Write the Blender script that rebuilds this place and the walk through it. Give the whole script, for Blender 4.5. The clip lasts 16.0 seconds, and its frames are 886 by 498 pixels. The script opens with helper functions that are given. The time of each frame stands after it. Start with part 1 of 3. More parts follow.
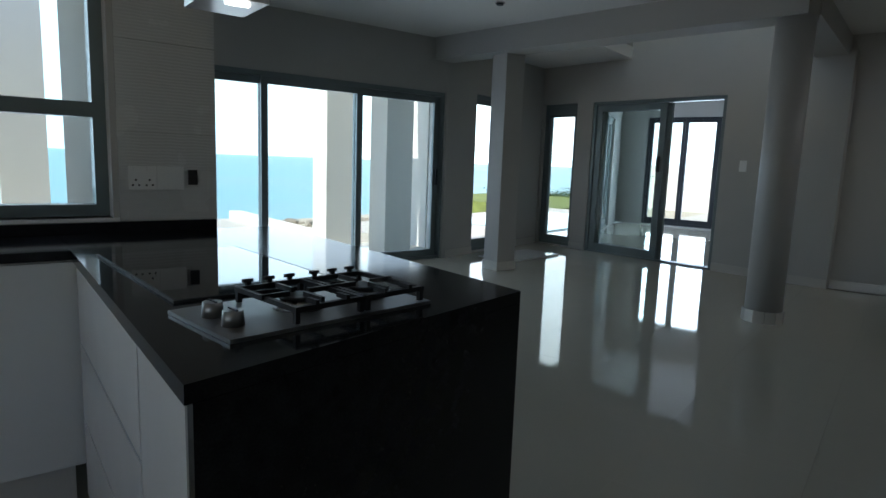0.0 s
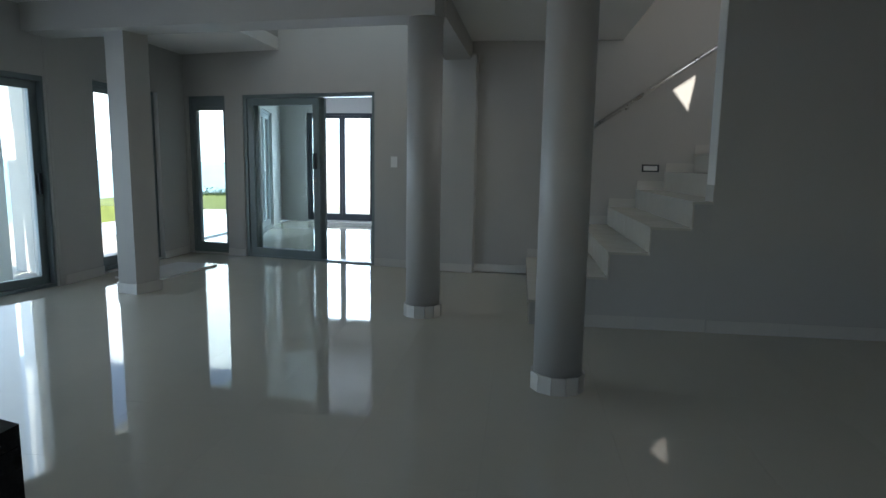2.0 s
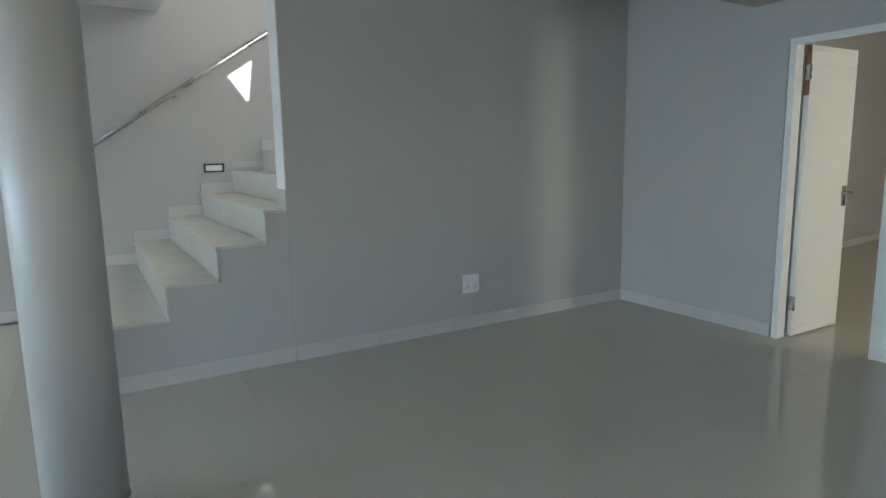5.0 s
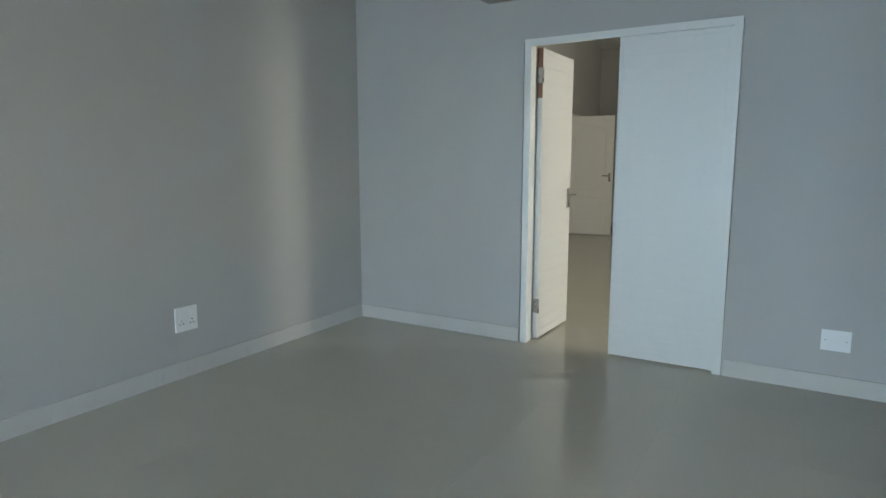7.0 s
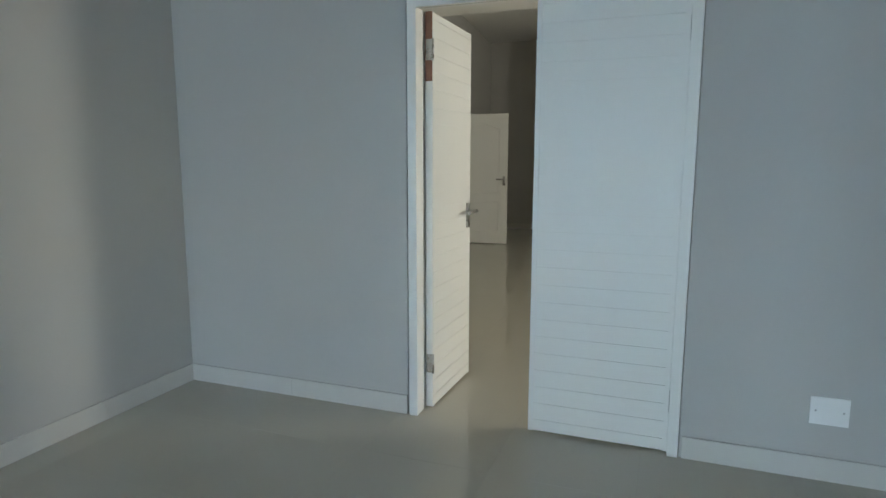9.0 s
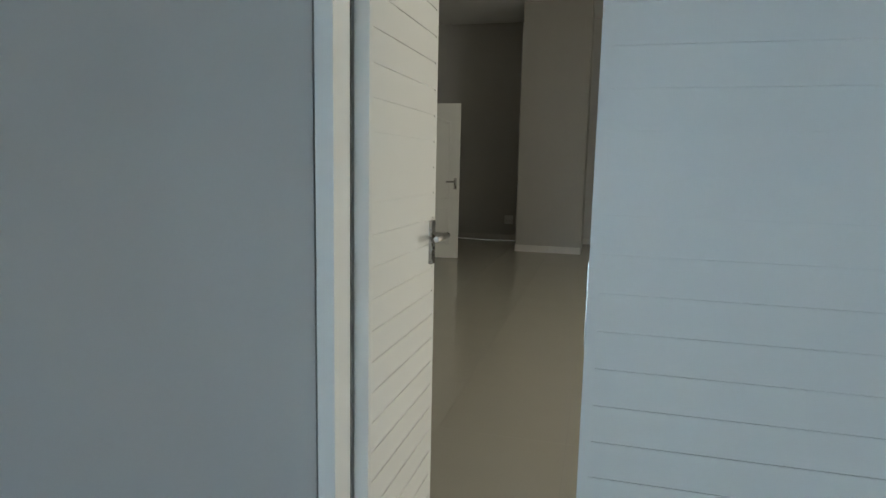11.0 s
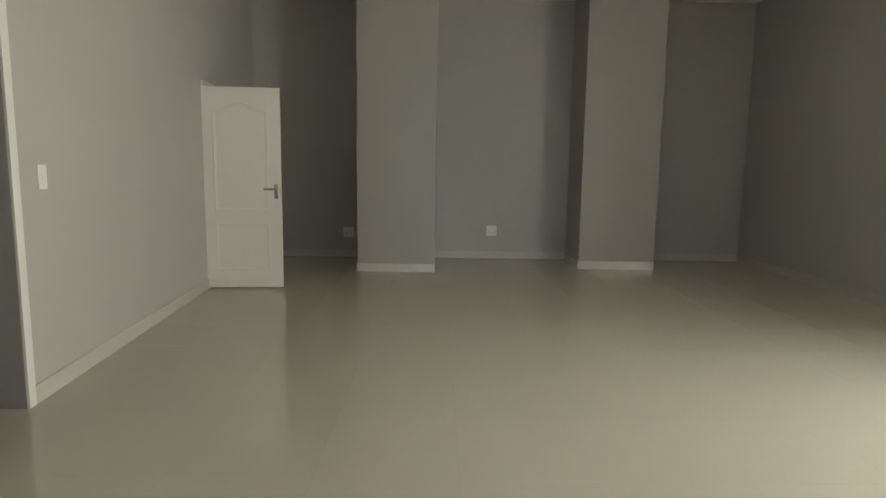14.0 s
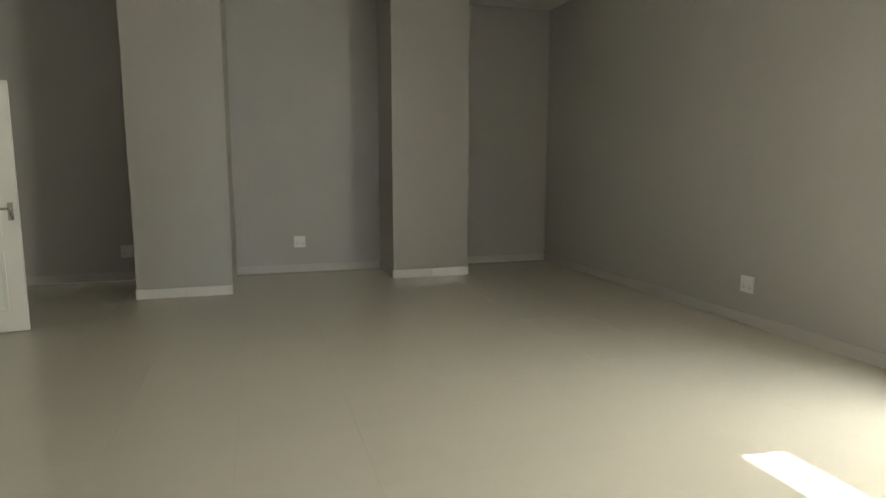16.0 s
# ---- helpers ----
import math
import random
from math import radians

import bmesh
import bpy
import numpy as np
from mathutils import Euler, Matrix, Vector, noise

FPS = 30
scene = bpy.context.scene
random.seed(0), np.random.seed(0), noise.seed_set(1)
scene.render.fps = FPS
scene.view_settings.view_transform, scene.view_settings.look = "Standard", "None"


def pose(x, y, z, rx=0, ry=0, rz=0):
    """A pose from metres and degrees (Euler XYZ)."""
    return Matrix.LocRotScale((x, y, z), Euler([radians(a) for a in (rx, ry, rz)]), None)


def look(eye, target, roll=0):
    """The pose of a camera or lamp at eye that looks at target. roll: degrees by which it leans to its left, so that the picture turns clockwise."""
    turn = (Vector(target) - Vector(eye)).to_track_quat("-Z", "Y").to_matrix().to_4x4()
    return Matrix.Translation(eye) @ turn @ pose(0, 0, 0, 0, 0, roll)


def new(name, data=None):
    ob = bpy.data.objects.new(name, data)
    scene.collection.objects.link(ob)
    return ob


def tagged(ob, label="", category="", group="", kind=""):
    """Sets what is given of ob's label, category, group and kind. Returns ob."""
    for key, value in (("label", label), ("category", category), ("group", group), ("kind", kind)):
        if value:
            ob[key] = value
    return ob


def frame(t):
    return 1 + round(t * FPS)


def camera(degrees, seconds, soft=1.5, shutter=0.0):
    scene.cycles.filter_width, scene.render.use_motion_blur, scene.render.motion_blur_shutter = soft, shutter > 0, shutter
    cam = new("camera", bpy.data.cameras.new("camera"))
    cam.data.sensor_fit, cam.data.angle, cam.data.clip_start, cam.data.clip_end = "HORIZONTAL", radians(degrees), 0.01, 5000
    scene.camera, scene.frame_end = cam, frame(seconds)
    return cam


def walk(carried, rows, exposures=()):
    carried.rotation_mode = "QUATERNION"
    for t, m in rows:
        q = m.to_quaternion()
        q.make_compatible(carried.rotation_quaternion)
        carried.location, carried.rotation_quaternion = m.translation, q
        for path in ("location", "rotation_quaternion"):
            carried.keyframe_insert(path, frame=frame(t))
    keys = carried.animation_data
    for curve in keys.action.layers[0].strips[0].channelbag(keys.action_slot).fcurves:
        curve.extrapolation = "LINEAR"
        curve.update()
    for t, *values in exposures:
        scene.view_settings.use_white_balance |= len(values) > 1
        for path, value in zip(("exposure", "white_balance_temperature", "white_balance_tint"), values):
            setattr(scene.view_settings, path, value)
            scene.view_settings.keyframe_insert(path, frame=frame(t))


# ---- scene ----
cam = camera(72.8, 16.0)
PATH = [
    (0, (-0.473, 0.806, 1.212), (1.095, 2.013, 0.924), 2.1),
    (0.5, (-0.334, 0.835, 1.226), (1.381, 1.824, 0.944), 1.7),
    (1, (-0.191, 0.849, 1.228), (1.624, 1.641, 0.949), 1.4),
    (1.5, (-0.039, 0.878, 1.243), (1.872, 1.4, 0.968), 1.2),
    (2, (0.106, 0.871, 1.262), (2.071, 1.121, 0.984), 0.9),
    (2.5, (0.317, 0.802, 1.28), (2.294, 0.909, 0.999), 0.5),
    (3, (0.508, 0.79, 1.289), (2.488, 0.739, 1.01), 0.3),
    (3.5, (0.669, 0.777, 1.319), (2.626, 0.481, 1.034), -0.0),
    (4, (0.835, 0.698, 1.322), (2.747, 0.189, 1.031), -0.2),
    (4.5, (0.958, 0.616, 1.336), (2.785, -0.138, 1.033), -0.5),
    (5, (1.059, 0.541, 1.337), (2.756, -0.472, 1.03), -1.0),
    (5.2, (1.099, 0.519, 1.338), (2.722, -0.609, 1.031), -1.2),
    (7.5, (1.911, -0.02, 1.268), (2.822, -1.777, 0.982), 0.2),
    (8, (1.981, -0.316, 1.289), (2.809, -2.114, 1.001), 0.1),
    (8.5, (2.128, -0.611, 1.296), (2.891, -2.437, 1.005), 0.1),
    (9, (2.243, -0.899, 1.311), (2.936, -2.753, 1.02), 0.1),
    (9.2, (2.296, -1.021, 1.313), (2.96, -2.885, 1.022), 0.1),
    (11.5, (2.897, -2.676, 1.243), (3.338, -4.607, 0.966), 1.3),
    (12, (2.933, -2.947, 1.245), (3.307, -4.893, 0.969), 1.2),
    (12.5, (2.961, -3.236, 1.239), (3.28, -5.191, 0.964), 1.2),
    (13, (3.013, -3.482, 1.235), (3.259, -5.448, 0.964), 1.1),
    (13.5, (3.027, -3.697, 1.229), (3.129, -5.677, 0.967), 1.0),
    (14, (2.996, -3.907, 1.251), (2.981, -5.89, 0.987), 0.8),
    (14.5, (2.978, -4.065, 1.265), (2.84, -6.043, 1.0), 0.7),
    (15, (2.999, -4.243, 1.295), (2.702, -6.203, 1.03), 0.5),
    (15.5, (2.968, -4.346, 1.322), (2.489, -6.269, 1.053), 0.4),
    (16, (2.755, -4.414, 1.351), (2.171, -6.308, 1.082), 0.0),
]
walk(cam, [(t, look(e, g, r)) for t, e, g, r in PATH],
     exposures=[(0, 0.35), (1.5, 0.75), (2.5, 1.3), (3.5, 2.0), (5.0, 2.7), (7.3, 3.05), (9.2, 2.95), (11.5, 2.6), (12.5, 2.6), (13.4, 3.0), (14.2, 3.6), (16, 3.65)])

# ---- world, sun, sky and fill light ----
SUN_EL, SUN_AZ = radians(49), radians(180 - 4)      # azimuth counted from +x towards +y
world = bpy.data.worlds.new("sky")
scene.world = world
world.use_nodes = True
wn = world.node_tree.nodes
sky = wn.new("ShaderNodeTexSky")
sky.sky_type = "NISHITA"
sky.sun_disc = False
sky.sun_elevation = SUN_EL
sky.sun_rotation = radians(90) - SUN_AZ
sky.dust_density = 0.6
sky.ozone_density = 3.0
wn["Background"].inputs["Strength"].default_value = 0.15
world.node_tree.links.new(sky.outputs[0], wn["Background"].inputs["Color"])

sun_way = Vector((math.cos(SUN_AZ) * math.cos(SUN_EL), math.sin(SUN_AZ) * math.cos(SUN_EL), math.sin(SUN_EL)))
sun = new("sun", bpy.data.lights.new("sun", "SUN"))
sun.data.energy, sun.data.angle, sun.data.color = 5.0, radians(0.5), (1, 0.95, 0.87)
sun.matrix_world = look(sun_way * 50, (0, 0, 0))


def area_lamp(name, m, w, h, power, color=(0.80, 0.90, 1.0)):
    lamp = new(name, bpy.data.lights.new(name, "AREA"))
    lamp.data.shape, lamp.data.size, lamp.data.size_y, lamp.data.energy, lamp.data.color = "RECTANGLE", w, h, power, color
    lamp.matrix_world = m
    return lamp


# frames of reference of the three slanting walls: x along the wall, y out of the room
FW = pose(5.49, 5.41, 0, 0, 0, -15)
FE = pose(7.364, 2.656, 0, 0, 0, -100.5)
FD = pose(0, -3.64, 0, 0, 0, 180)
IN = pose(0, 0, 0, -90)                              # lamp turned to shine along -y
SKYBLUE = (0.62, 0.765, 1.0)
area_lamp("window_light_sea", FW @ pose(-1.7, 0.32, 1.05) @ IN, 3.2, 1.9, 23, SKYBLUE)
area_lamp("window_light_bedroom", pose(-1.60, -5.85, 1.35, 0, 0, -12) @ pose(0, 0, 0, 0, -90, 0), 1.9, 1.15, 15.5, (1, 0.975, 0.85))
area_lamp("window_light_kitchen", FW @ pose(-4.85, -3.1, 1.55) @ IN, 1.2, 1.0, 4, SKYBLUE)
# Added fill for the kitchen fronts, set at an unseen west opening.
area_lamp("fill_light_west", pose(-3.72, 1.5, 1.5, 0, -90, 0), 1.2, 3.0, 1.5, (1.0, 0.93, 0.82))
area_lamp("window_light_sunroom", pose(12.95, 4.75, 1.2, 0, 90, 0), 2.0, 1.4, 55, SKYBLUE)
area_lamp("window_light_sunroom_side", pose(7.72, 4.66, 0, 0, 0, 15.7) @ pose(3.3, 0.2, 1.2) @ IN, 1.3, 2.0, 34, SKYBLUE)
# Added greenish fill that brightens the upper entrance wall.
area_lamp("fill_light_void", pose(5.0, 2.8, 3.4, 0, -90, 0), 0.8, 1.8, 1.7, (0.8, 1.0, 0.93))
# Added fill to lift the dark stairwell, shining through an unseen opening.
area_lamp("fill_light_stairwell", pose(6.1, -3.95, 4.0, 90, 0, 0), 1.7, 1.6, 15, (1, 0.97, 0.92))

# ---- materials ----
def material(name, color, rough=0.5, metal=0.0, grain=0.0, scale=8.0, bump=0.0, bscale=120.0, island=0.0, spec=None, coat=0.0):
    m = bpy.data.materials.new(name)
    m.use_nodes = True
    nt = m.node_tree
    b = nt.nodes["Principled BSDF"]
    b.inputs["Base Color"].default_value = (*color, 1)
    b.inputs["Roughness"].default_value = rough
    b.inputs["Metallic"].default_value = metal
    b.inputs["Coat Weight"].default_value = coat
    if spec is not None:
        b.inputs["Specular IOR Level"].default_value = spec
    tc = nt.nodes.new("ShaderNodeTexCoord")
    if grain or island:
        last = None
        n1 = nt.nodes.new("ShaderNodeTexNoise")
        n1.inputs["Scale"].default_value = scale
        n1.inputs["Detail"].default_value = 6
        nt.links.new(tc.outputs["Object"], n1.inputs["Vector"])
        n2 = nt.nodes.new("ShaderNodeTexNoise")
        n2.inputs["Scale"].default_value = scale / 9
        nt.links.new(tc.outputs["Object"], n2.inputs["Vector"])
        add = nt.nodes.new("ShaderNodeMath")
        add.operation = "ADD"
        nt.links.new(n1.outputs["Fac"], add.inputs[0])
        nt.links.new(n2.outputs["Fac"], add.inputs[1])
        fac = add.outputs[0]
        if island:
            info = nt.nodes.new("ShaderNodeObjectInfo")
            mul = nt.nodes.new("ShaderNodeMath")
            mul.operation = "MULTIPLY_ADD"
            mul.inputs[1].default_value = island
            nt.links.new(info.outputs["Random"], mul.inputs[0])
            nt.links.new(fac, mul.inputs[2])
            fac = mul.outputs[0]
        mr = nt.nodes.new("ShaderNodeMapRange")
        mr.inputs["From Min"].default_value, mr.inputs["From Max"].default_value = 0.6, 1.4 + island
        mr.inputs["To Min"].default_value, mr.inputs["To Max"].default_value = 1 - grain, 1 + grain
        nt.links.new(fac, mr.inputs["Value"])
        mix = nt.nodes.new("ShaderNodeVectorMath")
        mix.operation = "SCALE"
        mix.inputs[0].default_value = color
        nt.links.new(mr.outputs[0], mix.inputs["Scale"])
        nt.links.new(mix.outputs[0], b.inputs["Base Color"])
        rr = nt.nodes.new("ShaderNodeMapRange")
        rr.inputs["From Min"].default_value, rr.inputs["From Max"].default_value = 0.6, 1.4 + island
        rr.inputs["To Min"].default_value, rr.inputs["To Max"].default_value = rough * 0.8, rough * 1.25
        nt.links.new(fac, rr.inputs["Value"])
        nt.links.new(rr.outputs[0], b.inputs["Roughness"])
    if bump:
        nb = nt.nodes.new("ShaderNodeTexNoise")
        nb.inputs["Scale"].default_value = bscale
        nb.inputs["Detail"].default_value = 4
        nt.links.new(tc.outputs["Object"], nb.inputs["Vector"])
        bp = nt.nodes.new("ShaderNodeBump")
        bp.inputs["Strength"].default_value = bump
        bp.inputs["Distance"].default_value = 0.004
        nt.links.new(nb.outputs["Fac"], bp.inputs["Height"])
        nt.links.new(bp.outputs[0], b.inputs["Normal"])
    return m


def glass_material(name, tint=(0.93, 0.97, 0.96)):
    m = bpy.data.materials.new(name)
    m.use_nodes = True
    nt = m.node_tree
    nt.nodes.clear()
    out = nt.nodes.new("ShaderNodeOutputMaterial")
    tr = nt.nodes.new("ShaderNodeBsdfTransparent")
    tr.inputs[0].default_value = (*tint, 1)
    gl = nt.nodes.new("ShaderNodeBsdfGlossy")
    gl.inputs["Roughness"].default_value = 0.01
    fr = nt.nodes.new("ShaderNodeFresnel")
    fr.inputs[0].default_value = 1.4
    mx = nt.nodes.new("ShaderNodeMixShader")
    for a, b in ((fr.outputs[0], mx.inputs[0]), (tr.outputs[0], mx.inputs[1]), (gl.outputs[0], mx.inputs[2]), (mx.outputs[0], out.inputs[0])):
        nt.links.new(a, b)
    return m


def ripple_material(name, color):
    m = material(name, color, 0.25, grain=0.05, scale=5)
    nt = m.node_tree
    tc = nt.nodes.new("ShaderNodeTexCoord")
    wv = nt.nodes.new("ShaderNodeTexWave")
    wv.bands_direction = "Z"
    wv.inputs["Scale"].default_value = 26
    wv.inputs["Distortion"].default_value = 2.5
    wv.inputs["Detail Scale"].default_value = 0.6
    bp = nt.nodes.new("ShaderNodeBump")
    bp.inputs["Strength"].default_value, bp.inputs["Distance"].default_value = 0.25, 0.003
    nt.links.new(tc.outputs["Object"], wv.inputs["Vector"])
    nt.links.new(wv.outputs["Fac"], bp.inputs["Height"])
    nt.links.new(bp.outputs[0], nt.nodes["Principled BSDF"].inputs["Normal"])
    return m


def glow_material(name, color, strength):
    m = bpy.data.materials.new(name)
    m.use_nodes = True
    b = m.node_tree.nodes["Principled BSDF"]
    b.inputs["Emission Color"].default_value = (*color, 1)
    b.inputs["Emission Strength"].default_value = strength
    return m


PAINT = material("grey_wall_paint", (0.47, 0.46, 0.435), 0.62, grain=0.03, scale=3, bump=0.12, bscale=60, spec=0.22)
COLPAINT = material("column_paint", (0.43, 0.42, 0.40), 0.38, grain=0.04, scale=3, bump=0.12, bscale=50, spec=0.45)
WHITE = material("white_ceiling_paint", (0.78, 0.77, 0.74), 0.6, grain=0.02, scale=2, bump=0.05)
OUTWHITE = material("white_outdoor_plaster", (0.84, 0.83, 0.80), 0.8, grain=0.05, scale=3, bump=0.3, bscale=90)
GLOSSWHITE = material("white_door_enamel", (0.76, 0.755, 0.715), 0.42, grain=0.02, scale=4, bump=0.04, bscale=30)
TILE = material("polished_porcelain", (0.485, 0.458, 0.385), 0.04, grain=0.02, scale=5, island=0.15, spec=0.6)
GROUT = material("floor_grout", (0.40, 0.38, 0.33), 0.2, grain=0.06, scale=20)
SKIRT = material("cream_skirting_tile", (0.58, 0.565, 0.525), 0.16, grain=0.03, scale=6, island=0.2)
ALU = material("grey_aluminium", (0.20, 0.24, 0.245), 0.4, metal=0.3, grain=0.05, scale=10)
ALUDARK = material("charcoal_aluminium", (0.035, 0.042, 0.05), 0.4, metal=0.3, grain=0.05, scale=10)
GLASS = glass_material("window_glass")
STEEL = material("brushed_steel", (0.42, 0.41, 0.39), 0.28, metal=1.0, grain=0.08, scale=60)
SATIN = material("satin_hob_steel", (0.32, 0.32, 0.32), 0.36, metal=1.0, grain=0.12, scale=50)
GRANITE = material("black_granite", (0.012, 0.012, 0.014), 0.09, grain=0.6, scale=240, spec=0.22)
BLACKGLASS = material("black_ceramic_glass", (0.006, 0.006, 0.008), 0.03)
IRON = material("black_cast_iron", (0.015, 0.015, 0.016), 0.55, grain=0.2, scale=40, bump=0.2)
CABINET = material("white_cabinet_lacquer", (0.72, 0.72, 0.70), 0.22, grain=0.02, scale=3)
# Bedroom piers, a darker tone than the grey walls.
TAUPE = material("taupe_pier_tone", (0.36, 0.345, 0.31), 0.5, grain=0.03, scale=3, bump=0.12, bscale=60)
PLASTIC = material("white_plastic", (0.82, 0.82, 0.80), 0.35, grain=0.015, scale=9)
DARK = material("dark_hole", (0.02, 0.02, 0.02), 0.7)
RAWWOOD = material("bare_meranti_wood", (0.22, 0.10, 0.06), 0.6, grain=0.25, scale=18)
WTILE = ripple_material("rippled_white_wall_tile", (0.62, 0.62, 0.60))
MARBLE = material("cream_stair_tile", (0.62, 0.59, 0.52), 0.2, grain=0.05, scale=7, island=0.2)
PAVING = material("pale_paving", (0.55, 0.53, 0.49), 0.6, grain=0.12, scale=4, bump=0.3)
SAND = material("beach_sand", (0.52, 0.46, 0.36), 0.9, grain=0.15, scale=0.8, bump=0.4, bscale=6)
ROCK = material("shore_rock", (0.34, 0.30, 0.24), 0.9, grain=0.35, scale=2, bump=0.6, bscale=8)
LAWN = material("lawn_green", (0.17, 0.22, 0.06), 0.9, grain=0.35, scale=3, bump=0.8, bscale=60)
BUSH = material("bush_leaf", (0.05, 0.09, 0.025), 0.7, grain=0.4, scale=6)
SEA = material("sea_water", (0.17, 0.40, 0.48), 0.4, grain=0.15, scale=0.03, bump=0.5, bscale=0.9)
POOL = material("pool_water", (0.10, 0.42, 0.50), 0.08, grain=0.1, scale=1)
TUBE = glow_material("lamp_tube", (1, 0.98, 0.94), 6)


# ---- mesh helpers ----
def box(bm, x0, x1, y0, y1, z0, z1, m=None):
    vs = [bm.verts.new((x, y, z)) for z in (z0, z1) for x, y in ((x0, y0), (x1, y0), (x1, y1), (x0, y1))]
    for f in ((3, 2, 1, 0), (4, 5, 6, 7), (0, 1, 5, 4), (1, 2, 6, 5), (2, 3, 7, 6), (3, 0, 4, 7)):
        bm.faces.new([vs[i] for i in f])
    if m is not None:
        bmesh.ops.transform(bm, matrix=m, verts=vs)
    return vs


def cyl(bm, r, z0, z1, n=32, m=None, r2=None):
    r2 = r if r2 is None else r2
    lo = [bm.verts.new((r * math.cos(2 * math.pi * i / n), r * math.sin(2 * math.pi * i / n), z0)) for i in range(n)]
    hi = [bm.verts.new((r2 * math.cos(2 * math.pi * i / n), r2 * math.sin(2 * math.pi * i / n), z1)) for i in range(n)]
    bm.faces.new(lo[::-1])
    bm.faces.new(hi)
    for i in range(n):
        f = bm.faces.new((lo[i], lo[(i + 1) % n], hi[(i + 1) % n], hi[i]))
        f.smooth = n > 8
    if m is not None:
        bmesh.ops.transform(bm, matrix=m, verts=lo + hi)


def bevel(bm, w, seg=2):
    bmesh.ops.bevel(bm, geom=[e for e in bm.edges if e.calc_face_angle(0) > 0.6], offset=w, segments=seg, affect="EDGES", profile=0.6)


def mesh_of(name, bm, mat):
    me = bpy.data.meshes.new(name)
    bmesh.ops.recalc_face_normals(bm, faces=bm.faces[:])
    bm.to_mesh(me)
    bm.free()
    me.materials.append(mat)
    return me


def part(name, bm, mat, parent=None, label="", m=None):
    ob = new(name, mesh_of(name, bm, mat))
    if parent is not None:
        ob.parent = parent
    if m is not None:
        ob.matrix_local = m
    if label:
        tagged(ob, label)
    return ob


def bpart(name, dims, mat, parent=None, bev=0.0, label="", m=None):
    """A part that is one bevelled box: dims x0, x1, y0, y1, z0, z1."""
    bm = bmesh.new()
    box(bm, *dims)
    if bev:
        bevel(bm, bev)
    return part(name, bm, mat, parent, label, m)


def thing(name, m, label, category, group=""):
    ob = new(name)
    ob.matrix_world = m
    ob.empty_display_size = 0.1
    return tagged(ob, label, category, group)


def structure(ob, label, category="wall"):
    return tagged(ob, label, category, kind="structure")


def wall(name, m, x0, x1, thick, z0, z1, openings=(), mat=None, label="grey painted plaster wall"):
    """A wall along local x from y = 0 to thick, with openings (x0, x1, z0, z1) cut through."""
    xs = sorted({x0, x1, *[v for o in openings for v in o[:2]]})
    zs = sorted({z0, z1, *[v for o in openings for v in o[2:] if z0 <= v <= z1]})
    nx, nz = len(xs) - 1, len(zs) - 1

    def solid(i, k):
        if not (0 <= i < nx and 0 <= k < nz):
            return False
        cx, cz = (xs[i] + xs[i + 1]) / 2, (zs[k] + zs[k + 1]) / 2
        return not any(a < cx < b and c < cz < d for a, b, c, d in openings)
    bm = bmesh.new()
    seen = {}

    def v(i, j, k):
        key = (i, j, k)
        if key not in seen:
            seen[key] = bm.verts.new((xs[i], j * thick, zs[k]))
        return seen[key]
    for i in range(nx):
        for k in range(nz):
            if not solid(i, k):
                continue
            bm.faces.new((v(i, 0, k), v(i + 1, 0, k), v(i + 1, 0, k + 1), v(i, 0, k + 1)))
            bm.faces.new((v(i, 1, k), v(i, 1, k + 1), v(i + 1, 1, k + 1), v(i + 1, 1, k)))
            if not solid(i - 1, k):
                bm.faces.new((v(i, 0, k), v(i, 0, k + 1), v(i, 1, k + 1), v(i, 1, k)))
            if not solid(i + 1, k):
                bm.faces.new((v(i + 1, 0, k), v(i + 1, 1, k), v(i + 1, 1, k + 1), v(i + 1, 0, k + 1)))
            if not solid(i, k - 1):
                bm.faces.new((v(i, 0, k), v(i, 1, k), v(i + 1, 1, k), v(i + 1, 0, k)))
            if not solid(i, k + 1):
                bm.faces.new((v(i, 0, k + 1), v(i + 1, 0, k + 1), v(i + 1, 1, k + 1), v(i, 1, k + 1)))
    ob = part(name, bm, mat or PAINT)
    ob.matrix_world = m
    return structure(ob, label)


def skirting(name, m, x0, x1, height=0.1, depth=0.012, piece=0.6):
    """Tile skirting along local x in front of a wall at y = 0, tile by tile."""
    base = thing(name, m, "cream tile skirting along the wall", "skirting")
    base["kind"] = "structure"
    n = max(1, round((x1 - x0) / piece))
    w = (x1 - x0) / n
    me = None
    for i in range(n):
        if me is None:
            bm = bmesh.new()
            box(bm, 0.001, w - 0.001, -depth, 0.0, 0, height)
            bevel(bm, 0.002, 1)
            me = mesh_of("skirting_tile", bm, SKIRT)
        ob = new("tile", me)
        ob.parent = base
        ob.location = (x0 + i * w, 0, 0)
    return base


# ---- structure: living room, stair, entrance ----
CEIL = 2.66
wall("wall_sea", FW, -3.80, 0.02, 0.25, 0, CEIL + 0.2, [(-3.4, 0.0, 0.0, 2.04)])
wall("wall_north", pose(5.47, 5.41, 0), 0, 2.6, 0.25, 0, CEIL + 0.2, [(0.65, 1.81, 0.02, 2.1)])
wall("wall_entrance", FE, -3.05, 1.2, 0.25, 0, 3.95, [(-2.76, -2.15, 0.02, 2.12), (-1.88, 0.0, 0.0, 2.12)])
wall("wall_pier", FE @ pose(0, -0.03, 0), 0.78, 1.27, 0.3, 0, 2.5)
wall("wall_bedroom", FD, -5.4, 2.2, 0.15, 0, 3.7, [(-3.46, -2.14, 0.0, 2.06)])
